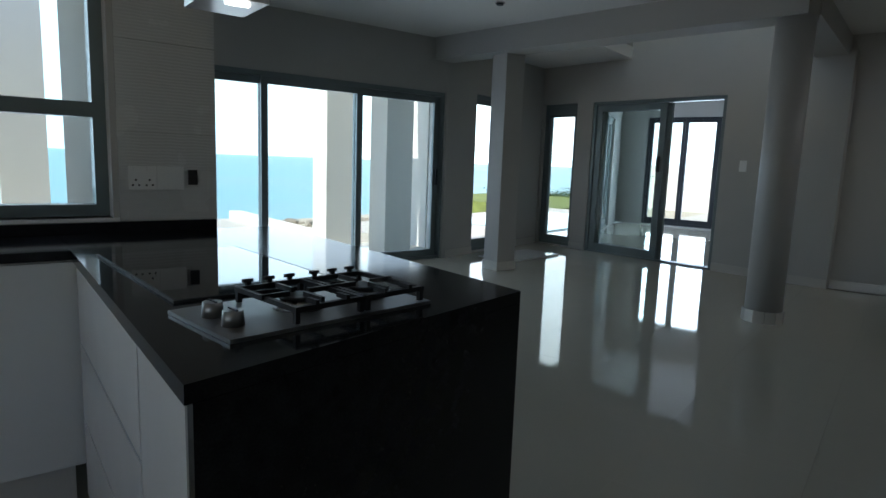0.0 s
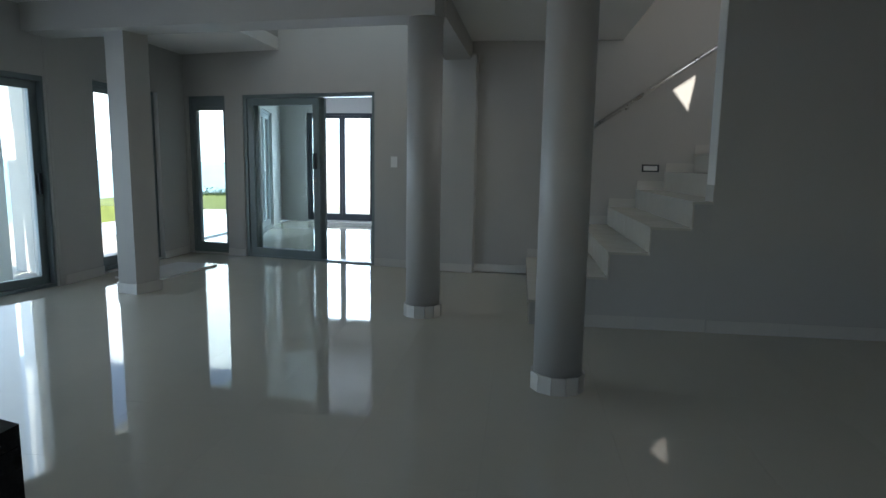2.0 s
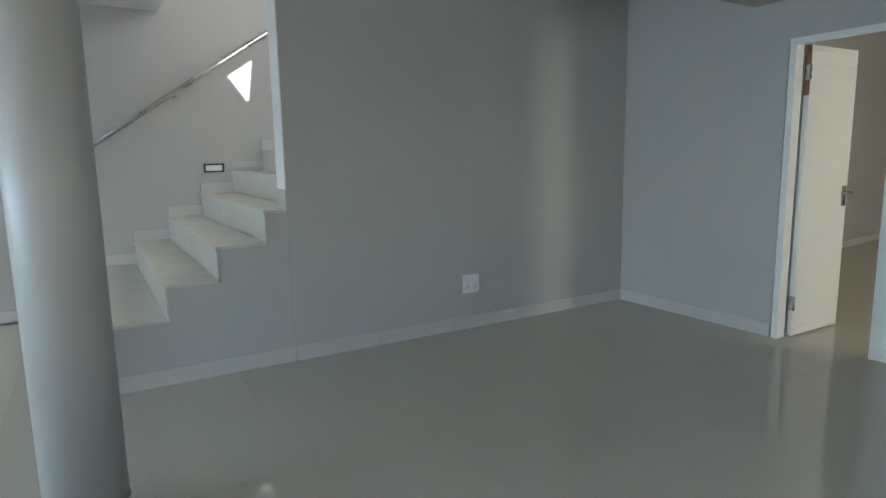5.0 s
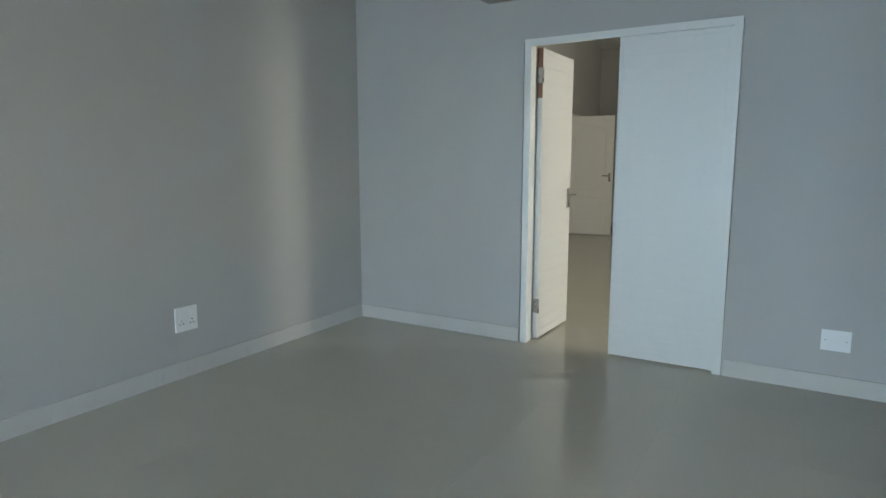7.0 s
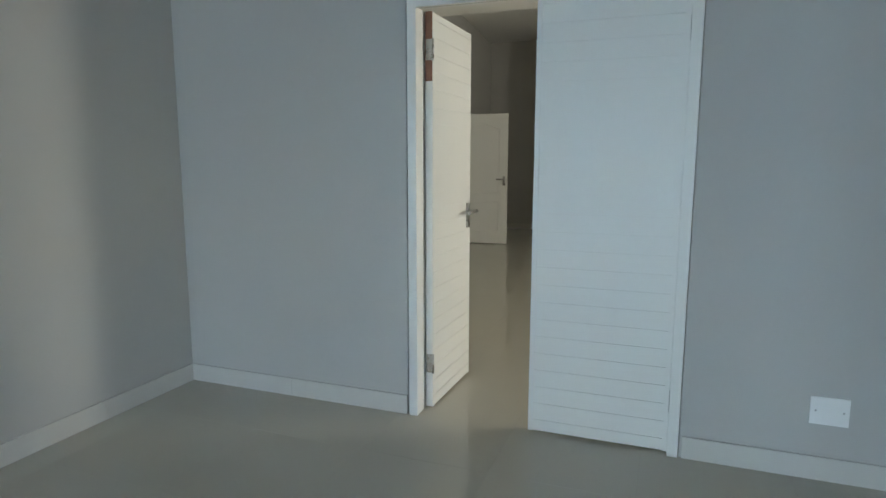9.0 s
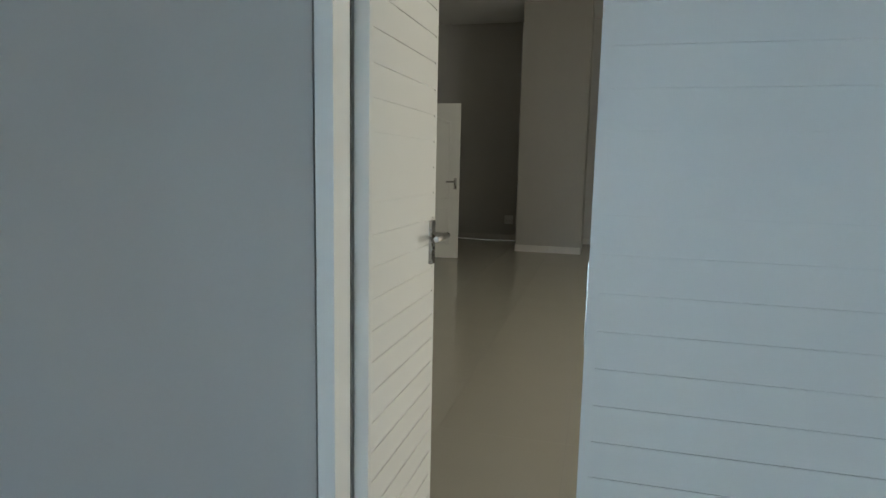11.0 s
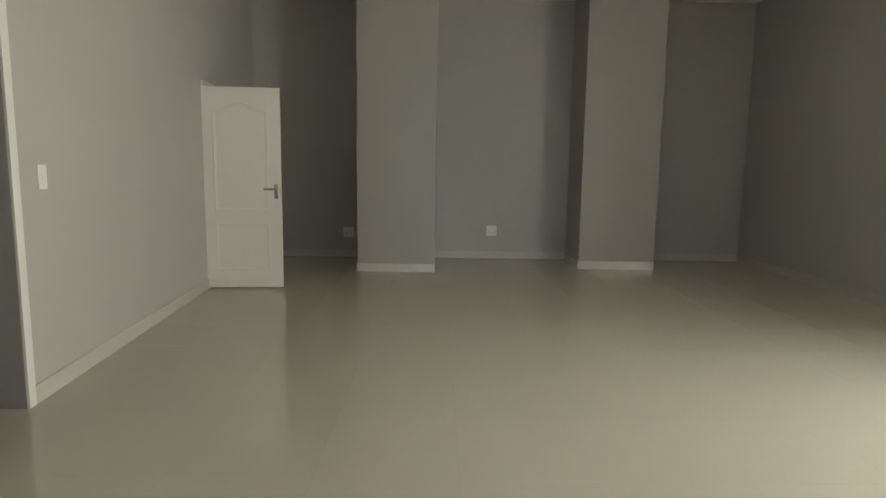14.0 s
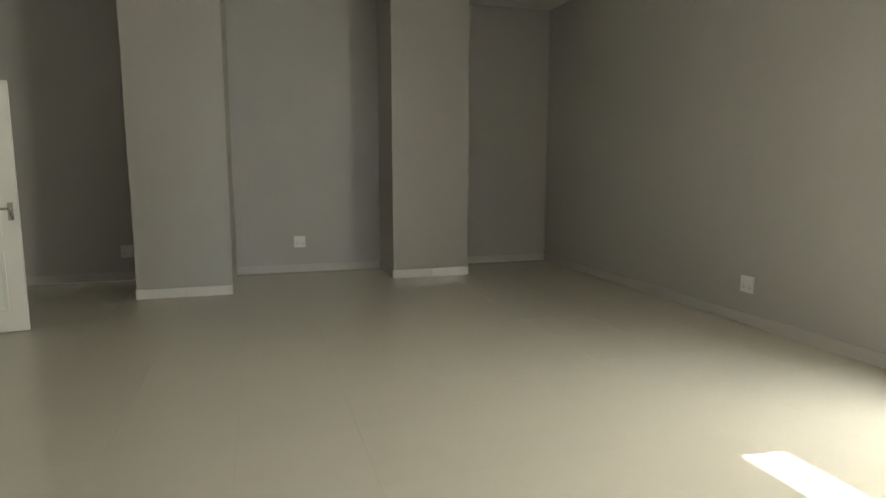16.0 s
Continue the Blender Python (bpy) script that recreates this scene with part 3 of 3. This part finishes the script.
for gx in (-0.02, 0.145):
    g = bpart("grate", (gx - 0.08, gx + 0.08, -0.115, -0.105, 0.030, 0.040), IRON, hob)
    bpart("grate_bar", (gx - 0.08, gx + 0.08, 0.105, 0.115, 0.030, 0.040), IRON, g)
    for sx in (-0.08, 0.07):
        bpart("grate_bar", (gx + sx, gx + sx + 0.01, -0.105, 0.105, 0.030, 0.040), IRON, g)
    for ang in range(4):
        bpart("grate_finger", (0.022, 0.085, -0.004, 0.004, 0.034, 0.044), IRON, g, 0, "", pose(gx, 0, 0, 0, 0, 90 * ang))
        bpart("foot", (-0.005, 0.005, -0.005, 0.005, 0.008, 0.031), IRON, g, 0, "", pose(gx + (0.074, -0.074, -0.074, 0.074)[ang], (0.108, 0.108, -0.108, -0.108)[ang], 0))
    for fx in (-0.05, 0.0, 0.05):
        bpart("grate_tip", (gx + fx - 0.012, gx + fx + 0.012, 0.112, 0.119, 0.046, 0.053), IRON, g, 0.002)
        bpart("grate_tip", (gx + fx - 0.004, gx + fx + 0.006, 0.112, 0.119, 0.04, 0.046), IRON, g)
    for fx in (-0.035, 0.035):
        bpart("grate_tip", (gx + fx - 0.004, gx + fx + 0.004, -0.119, -0.085, 0.04, 0.049), IRON, g, 0.002)

# extractor box over the hob
hd = thing("cooker_hood", FW @ pose(-4.02, -4.4, 0), "small white box hood with a lamp hanging over the hob", "hood")
bm = bmesh.new()
box(bm, -0.09, 0.07, 0.0, 0.2, 1.60, 1.78)
bevel(bm, 0.02, 3)
part("casing", bm, CABINET, hd)
bpart("duct", (-0.05, 0.04, 0.05, 0.15, 1.78, CEIL), CABINET, hd, 0.004)
bpart("lamp", (-0.03, 0.03, 0.03, 0.05, 1.593, 1.601), TUBE, hd)

# kitchen window, wall tiles and sockets
kw = thing("window_kitchen", FW @ pose(0, KB, 0), "grey aluminium kitchen window with a transom", "window")
kw["kind"] = "structure"
outer(kw, -5.5, -4.185, 0.08, 0.16, 0.955, 2.15, 0.045, 0.045)
bpart("transom", (-5.455, -4.23, 0.08, 0.16, 1.33, 1.385), ALU, kw, 0.003)
pane("pane", (-5.455, -4.23, 0.115, 0.121, 1.0, 1.33), kw)
pane("pane", (-5.455, -4.23, 0.115, 0.121, 1.385, 2.105), kw)
bpart("window_sill", (-5.52, -4.165, -0.012, 0.08, 0.941, 0.955), WHITE, kw, 0.003)
tb = thing("wall_tiles", FW @ pose(0, KB, 0), "rippled pale wall tiles beside the kitchen window", "wall tiles")
tb["kind"] = "structure"
for k in range(5):
    bpart("tile", (-4.163, -3.803, -0.009, -0.001, 0.942 + 0.34 * k, 1.28 + 0.34 * k), WTILE, tb, 0.001)
FK = FW @ pose(0, KB - 0.009, 0)
socket(FK @ pose(-4.083, 0, 1.108), "white double wall socket on the kitchen tiles", 0.1, 0.09)
b2 = thing("cover_plate", FK @ pose(-3.982, 0, 1.108), "white blank plate beside the kitchen socket", "cover plate")
bpart("plate", (-0.05, 0.05, -0.009, 0, -0.045, 0.045), PLASTIC, b2, 0.003)
b3 = thing("wall_box", FK @ pose(-3.897, 0, 1.112), "open dark wiring box in the kitchen wall", "wiring box")
bpart("box", (-0.018, 0.018, -0.004, 0.0, -0.03, 0.03), DARK, b3)

# ---- bedroom ----
BW, BE, BS, BH = -1.27, 5.34, -12.38, 3.53
FL = pose(4.519, -0.005, 0, 0, 0, -85.2)                         # east wall, local x runs to -y
wall("wall_bedroom_east", FL, 3.79, 12.6, 0.2, 0, 3.7, [(6.07, 6.89, 0, 2.06), (10.1, 10.88, 0.0, 2.05)])
wall("wall_bedroom_south", pose(5.6, BS, 0, 0, 0, 180), 0, 7.1, 0.2, 0, 3.7)
wall("wall_bedroom_west", pose(BW, 0, 0, 0, 0, 90), -12.6, -3.79, 0.2, 0, 3.7, [(-6.42, -5.25, 0.3, 2.40)])
ceiling("ceiling_bedroom", BW - 0.1, BE + 0.45, BS - 0.1, -6.3, BH)
ceiling("ceiling_bedroom_low", BW - 0.1, BE + 0.1, -6.3, -3.79, 2.62, 1.06)
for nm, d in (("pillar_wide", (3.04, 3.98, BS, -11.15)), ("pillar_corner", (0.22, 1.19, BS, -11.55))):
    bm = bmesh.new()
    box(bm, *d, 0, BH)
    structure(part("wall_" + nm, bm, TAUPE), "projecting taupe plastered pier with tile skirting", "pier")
    skirting("baseboard", pose(d[1], d[3], 0, 0, 0, 180), 0, d[1] - d[0], 0.1)
    skirting("baseboard", pose(d[1], d[2], 0, 0, 0, 90), 0, d[3] - d[2], 0.1)
skirting("baseboard", FL, 6.96, 10.02)
skirting("baseboard", pose(BE, BS, 0, 0, 0, 180), 0, BE - 3.98)
skirting("baseboard", pose(3.04, BS, 0, 0, 0, 180), 0, 3.04 - 1.19)
skirting("baseboard", pose(0.22, BS, 0, 0, 0, 180), 0, 0.22 - BW)
skirting("baseboard", pose(BW, 0, 0, 0, 0, 90), BS, -6.7)
skirting("baseboard", FS, 0.59, 3.64)
skirting("baseboard", FS, -0.46, 0.58, 0.1, 0.004)
skirting("baseboard", FD, -4.88, -3.46)
skirting("baseboard", FD, -2.13, -1.32)
skirting("baseboard", FE, 0.0, 0.78)
skirting("baseboard", FE @ pose(0, -0.03, 0), 0.78, 1.27)
skirting("baseboard", FE, -2.15, -1.88)
skirting("baseboard", pose(7.2, 0, 0, 0, 0, -90), -1.4, -0.69)
skirting("baseboard", pose(1.32, -3.64, 0, 0, 0, 90), 0, 1.3)
skirting("baseboard", pose(5.5, 5.41, 0), 0.05, 0.62)
skirting("baseboard", pose(5.5, 5.41, 0), 1.78, 2.3)

socket(pose(4.27, BS, 0.35, 0, 0, 180), "white wall socket in the dark recess")
socket(pose(2.25, BS, 0.395, 0, 0, 180), "white wall socket between the two piers")
socket(pose(BW, -8.52, 0.35, 0, 0, 90), "white wall socket on the long bedroom wall")
sw2 = thing("light_switch", FL @ pose(7.16, 0, 1.18), "white light switch beside the bedroom door frame", "switch")
bpart("plate", (-0.04, 0.04, -0.01, 0, -0.065, 0.065), PLASTIC, sw2, 0.003)
bpart("rocker", (-0.012, 0.012, -0.015, -0.0095, -0.02, 0.02), PLASTIC, sw2, 0.002)


def frame_set(name, m, x0, x1, z1, depth, face=0.045, label="white painted timber door frame"):
    f = thing(name, m, label, "door frame")
    f["kind"] = "structure"
    bpart("jamb", (x0, x0 + face, -0.014, depth, 0, z1), GLOSSWHITE, f, 0.004)
    bpart("jamb", (x1 - face, x1, -0.014, depth, 0, z1), GLOSSWHITE, f, 0.004)
    bpart("head", (x0 + face, x1 - face, -0.014, depth, z1 - face, z1), GLOSSWHITE, f, 0.004)
    return f


frame_set("door_frame_double", FD, -3.448, -2.145, 2.07, 0.008)
bpart("jamb_lining", (-3.446, -3.404, 0.0085, 0.082, 0, 2.03), GLOSSWHITE, bpy.data.objects["door_frame_double"], 0.002)
# Black strip that puts the gap's deep shade into colour; no real seal.
bpart("gap_shade", (-3.459, -3.409, 0.0822, 0.1, 0, 2.03), DARK, bpy.data.objects["door_frame_double"], 0, "black strip for the shade in the door gap")
bpart("jamb_lining", (-3.459, -3.409, 0.1002, 0.149, 0, 2.03), GLOSSWHITE, bpy.data.objects["door_frame_double"])
frame_set("door_frame_side", FL, 6.01, 6.95, 2.1, 0.2, 0.06)
frame_set("door_frame_far", FL, 10.05, 10.92, 2.09, 0.2, 0.05)
ps = bpart("passage_side", (6.0, 7.2, 0.75, 0.8, 0, 2.4), PAINT)
pf = bpart("passage_far", (9.9, 11.1, 0.75, 0.8, 0, 2.4), PAINT)
for o in (ps, pf):
    o.matrix_world = FL
    structure(o, "grey wall of the passage behind the doorway")
for nm, a in (("passage_side_cheek", 6.0), ("passage_side_cheek", 7.16), ("passage_far_cheek", 9.9), ("passage_far_cheek", 11.06)):
    o = bpart(nm, (a, a + 0.04, 0.21, 0.749, 0, 2.4), PAINT)
    o.matrix_world = FL
    structure(o, "grey side wall of the passage behind the doorway")
for nm, a in (("passage_side_top", 6.0), ("passage_far_top", 9.9)):
    o = bpart(nm, (a, a + 1.2, 0.21, 0.8, 2.401, 2.45), WHITE)
    o.matrix_world = FL
    structure(o, "white ceiling of the passage behind the doorway", "ceiling")


def lever(parent, x, z, y, side, tip):
    """Lever handle on a long plate; side is -1 or 1 for the face, tip the way the lever points along x."""
    h = bpart("handle_plate", (x - 0.019, x + 0.019, min(y, y + side * 0.011), max(y, y + side * 0.011), z - 0.0725, z + 0.0725), STEEL, parent, 0.004)
    zn = z + 0.024
    bm = bmesh.new()
    cyl(bm, 0.0095, 0, 0.055, 20, pose(x, y, zn, -90 * side))
    part("neck", bm, STEEL, h)
    bm = bmesh.new()
    cyl(bm, 0.0105, -0.0115, 0.118, 20, pose(x, y + side * 0.055, zn, 0, 90 * tip))
    bevel(bm, 0.002, 1)
    part("lever", bm, STEEL, h)
    a, b = sorted((y + side * 0.0105, y + side * 0.0116))
    bpart("keyhole", (x - 0.0022, x + 0.0022, a, b, z - 0.044, z - 0.022), DARK, h)
    bm = bmesh.new()
    cyl(bm, 0.0042, 0, 0.0011, 14, pose(x, y + side * 0.0105, z - 0.02, -90 * side))
    part("key_barrel", bm, DARK, h)
    return h


def plank_leaf(m, label, w=0.612, h=2.03, handle=False, bare=False):
    """Door leaf, hinge at x = 0, grooved boards on both faces, y = 0 the living room face."""
    d = thing("door_leaf", m, label, "door", "double door leaves")
    t, e = 0.04, 0.022
    bpart("core", (0.001, w - 0.001, 0.004, t - 0.004, 0.012, h - 0.001), GLOSSWHITE, d)
    for y0, y1 in ((0, 0.0042), (t - 0.0042, t)):
        bpart("stile", (0, e, y0, y1, 0.01, h), GLOSSWHITE, d)
        bpart("stile", (w - e, w, y0, y1, 0.01, h), GLOSSWHITE, d)
        cuts = [0.01] + [0.071 + 0.0835 * k for k in range(24)] + [h]
        meshes = {}
        for za, zb in zip(cuts, cuts[1:]):
            key = round(zb - za, 3)
            if key not in meshes:
                bm = bmesh.new()
                box(bm, e + 0.0005, w - e - 0.0005, y0, y1, 0.0036, zb - za - 0.0036)
                bevel(bm, 0.0024, 1)
                meshes[key] = mesh_of("board", bm, GLOSSWHITE)
            o = new("board", meshes[key])
            o.parent = d
            o.location = (0, 0, za)
    bpart("edge", (-0.001, 0.0005, 0.001, t - 0.001, 0.011, h if not bare else h - 0.33), GLOSSWHITE, d)
    if bare:
        bpart("bare_edge", (-0.0015, 0.0005, 0.001, t - 0.001, h - 0.33, h), RAWWOOD, d, 0, "unpainted reddish timber edge")
    bpart("free_edge", (w - 0.0005, w + 0.001, 0.001, t - 0.001, 0.011, h), GLOSSWHITE, d)
    for hz in (0.2, 1.80):
        k = bpart("hinge", (-0.004, -0.001, 0.004, t - 0.006, hz, hz + 0.1), STEEL, d)
        bm = bmesh.new()
        cyl(bm, 0.006, hz - 0.002, hz + 0.102, 12, pose(-0.004, -0.003, 0))
        part("knuckle", bm, STEEL, k)
    if handle:
        lever(d, w - 0.05, 0.993, t, 1, -1)
        lever(d, w - 0.05, 0.993, 0, -1, -1)
    else:
        sp = bpart("strike_plate", (w, w + 0.003, 0.008, 0.032, 0.86, 1.05), STEEL, d, 0.001, "worn steel strike plate")
        bpart("latch_hole", (w + 0.0028, w + 0.0034, 0.014, 0.026, 0.97, 1.0), DARK, sp)
    return d


plank_leaf(pose(2.19, -3.65, 0, 0, 0, 0) @ Matrix.Diagonal((1, -1, 1, 1)), "closed white grooved timber door leaf", w=0.636)
plank_leaf(pose(3.362, -3.742, 0, 0, 0, -91), "white grooved timber door leaf standing open with steel lever", w=0.582, handle=True, bare=True)

# two-panel moulded door standing open at the far end
fd = thing("panel_door", pose(5.36, -9.99, 0, 0, 0, 186), "white moulded two-panel door standing open against the wall opening", "door")
LW, LH = 0.757, 2.03
# local x from hinge to free edge, visible face at y = 0 looking to -y
bpart("slab", (0, LW, 0.0, 0.04, 0.012, LH), GLOSSWHITE, fd, 0.002)


def panel_outline(x0, x1, z0, z1, arch, inset):
    """Corner to corner outline of a moulded panel; the top may rise in a flat arch."""
    x0, x1, z0, z1 = x0 + inset, x1 - inset, z0 + inset, z1 - inset
    pts = [(x0, z0), (x1, z0)]
    n = 14 if arch else 1
    for k in range(n + 1):
        u = k / n
        pts.append((x1 + (x0 - x1) * u, z1 + arch * (1 - math.cos(2 * math.pi * u)) / 2))
    return pts


def moulding(x0, x1, z0, z1, arch, y, out):
    """Raised ogee bead round a door panel, standing proud of the face at y."""
    bm = bmesh.new()
    rings = []
    for inset, high in ((0, -0.001), (0.004, 0.005), (0.012, 0.006), (0.018, 0.002), (0.024, 0.0035), (0.032, -0.001)):
        rings.append([bm.verts.new((x, y + out * high, z)) for x, z in panel_outline(x0, x1, z0, z1, arch, inset)])
    for a, b in zip(rings, rings[1:]):
        for k in range(len(a)):
            m = (k + 1) % len(a)
            bm.faces.new((a[k], a[m], b[m], b[k]))
    return part("panel_moulding", bm, GLOSSWHITE, fd)


for y, out in ((0.0, -1), (0.04, 1)):
    moulding(0.10, LW - 0.12, 0.19, 0.68, 0.0, y, out)
    moulding(0.10, LW - 0.12, 0.80, 1.80, 0.085, y, out)
lever(fd, LW - 0.05, 1.0, 0.0, -1, -1)
lever(fd, LW - 0.05, 1.0, 0.04, 1, -1)

# ---- outdoors ----
tw = bpart("terrace", (-8, -0.75, 0.26, 6.0, -0.35, -0.06), PAVING)
tp = bpart("terrace_porch", (-0.749, 1.25, 0.26, 2.0, -0.35, -0.06), PAVING)
tk = bpart("terrace_kerb", (-0.75, -0.52, 2.001, 6.0, -0.35, 0.10), OUTWHITE, None, 0.01)
for o in (tw, tp, tk):
    o.matrix_world = FW
    structure(o, "pale sunlit terrace paving with a white kerb", "terrace")
structure(bpart("terrace_pool", (6.9, 15.89, 5.67, 9.6, -0.35, -0.062), PAVING), "pale paving round the pool", "terrace")
structure(bpart("terrace_east", (13.0, 24, -4, 5.66, -0.35, -0.064), PAVING), "pale paving outside the sunroom", "terrace")


def shore(y):
    """Height of the slope to the sea."""
    return -0.40 - 0.1025 * max(0.0, y - 5.2)


bm = bmesh.new()
box(bm, -400, 400, 5.2, 62, -9.0, shore(5.2))
for v in bm.verts:
    if v.co.y > 50 and v.co.z > -5:
        v.co.z = shore(62)
structure(part("ground", bm, SAND), "pale sandy slope down to the sea", "ground")
structure(bpart("sea", (-3300, 3190, 20, 3290, -9, -4.5), SEA), "calm turquoise sea to the horizon", "sea")
structure(bpart("ground_back", (-60, 60, -60, 5.19, -1.0, -0.36), SAND), "bare ground round the house", "ground")
structure(bpart("lawn", (15.9, 23, 9.0, 15, -2.0, -0.05), LAWN), "green lawn beyond the terrace", "lawn")
structure(bpart("pool", (9.8, 14.4, 6.3, 8.8, -0.2, -0.05), POOL), "small blue swimming pool in the terrace", "pool")
gw = bpart("garden_wall", (19.0, 19.25, -3.5, 8.5, -0.06, 1.35), OUTWHITE)
structure(gw, "white plastered garden wall", "garden wall")
for x, y in ((-0.86, 1.32), (-0.31, 0.76), (0.75, 1.35), (-4.25, 1.4), (-6.9, 1.4)):
    c = bpart("terrace_column", (-0.2, 0.2, -0.2, 0.2, -0.06, CEIL), OUTWHITE, None, 0.01)
    c.matrix_world = FW @ pose(x, y, 0)
    tagged(c, "square white plastered terrace column in the sun", "column", "terrace columns")
# Unseen wall added to trim the bedroom sun to a narrow floor strip.
structure(bpart("sun_blocker_bedroom", (-3.5, -3.3, -12, -3.0, -0.36, 4.27), OUTWHITE), "tall white unseen blocker that trims the bedroom sun patch", "boundary wall")
HAZE = glow_material("sky_haze", (0.69, 0.86, 1.0), 1.0)
structure(bpart("backdrop", (-3200, 3200, 3300, 3310, -9, 1200), HAZE), "pale hazy sky over the sea", "backdrop")
structure(bpart("backdrop_east", (3200, 3210, -2500, 3300, -9, 1200), HAZE), "pale hazy sky to the side", "backdrop")
rr = random.Random(5)
for k in range(64):
    bm = bmesh.new()
    bmesh.ops.create_icosphere(bm, subdivisions=2, radius=1)
    for v in bm.verts:
        v.co *= 0.75 + 0.55 * noise.noise(v.co * 1.5 + Vector((k * 7, 0, 0)))
    o = part("boulder", bm, ROCK)
    s = rr.uniform(0.15, 0.6)
    far, way = rr.uniform(17, 44), radians(rr.uniform(30, 53))
    x, y = far * math.cos(way), 0.8 + far * math.sin(way)
    o.matrix_world = pose(x, y, shore(y) + s * 0.15, 0, 0, rr.uniform(0, 360)) @ Matrix.Diagonal((s * 1.4, s, s * 0.6, 1))
    tagged(o, "weathered pale brown boulder on the shore", "boulder", "shore boulders")
# low hedge at the far side of the lawn
bm = bmesh.new()
for k in range(2600):
    u = rr.random()
    x, y = 21.5 + 2.2 * u + rr.gauss(0, 0.25), 15.0 - 8.5 * u + rr.gauss(0, 0.3)
    z = -0.05 + abs(rr.gauss(0, 0.16)) * (0.7 + 0.6 * noise.noise(Vector((x, y, 0))))
    m = pose(x, y, z, rr.uniform(0, 360), rr.uniform(0, 360), rr.uniform(0, 360))
    a = 0.05
    bm.faces.new([bm.verts.new(m @ Vector(c)) for c in ((-a, 0, 0), (0, -a * 0.5, 0), (a, 0, 0), (0, a * 0.5, 0))])
tagged(part("hedge", bm, BUSH), "low uneven green hedge beyond the lawn", "hedge", kind="stuff")
hl = bpart("headland", (-900, 500, 3000, 3200, -6, 17), ROCK)
structure(hl, "low distant headland on the horizon", "headland")

# ---- floor tiles ----
def inside(x, y):
    if y < -3.7:
        return -1.4 < x < 5.45 and y > -12.5
    lx, ly = (FW.inverted() @ Vector((x, y, 0))).xy
    ex, ey = (FE.inverted() @ Vector((x, y, 0))).xy
    if ly > 0.14 and x < 5.5:
        return False
    return -3.6 < x < 7.4 + max(0, (y - 1.4) * 0.16) and y < 5.55 and ey < 0.16


TS = 0.6
bm = bmesh.new()
box(bm, -TS / 2 + 0.0003, TS / 2 - 0.0003, -TS / 2 + 0.0003, TS / 2 - 0.0003, -0.008, 0.0)
tile_mesh = mesh_of("floor_tile", bm, TILE)
floor_ob = bpy.data.objects["floor"]
tr = random.Random(3)
spots = []
for i in range(-8, 16):
    for j in range(-22, 12):
        x, y = 0.2 + i * TS, 0.1 + j * TS
        if inside(x, y):
            spots.append((x, y))
spots.sort(key=lambda p: abs(p[0] - 2.6) + 0.5 * abs(p[1] + 1.5))
for x, y in spots[:300]:
    o = new("tile", tile_mesh)
    o.parent = floor_ob
    o.matrix_local = pose(x, y, 0, tr.gauss(0, 0.008), tr.gauss(0, 0.008))
bm = bmesh.new()
for x, y in spots[300:]:
    box(bm, x - TS / 2 + 0.001, x + TS / 2 - 0.001, y - TS / 2 + 0.001, y + TS / 2 - 0.001, -0.008, 0.0)
o = part("tiles", bm, TILE, floor_ob)
tagged(o, kind="stuff")
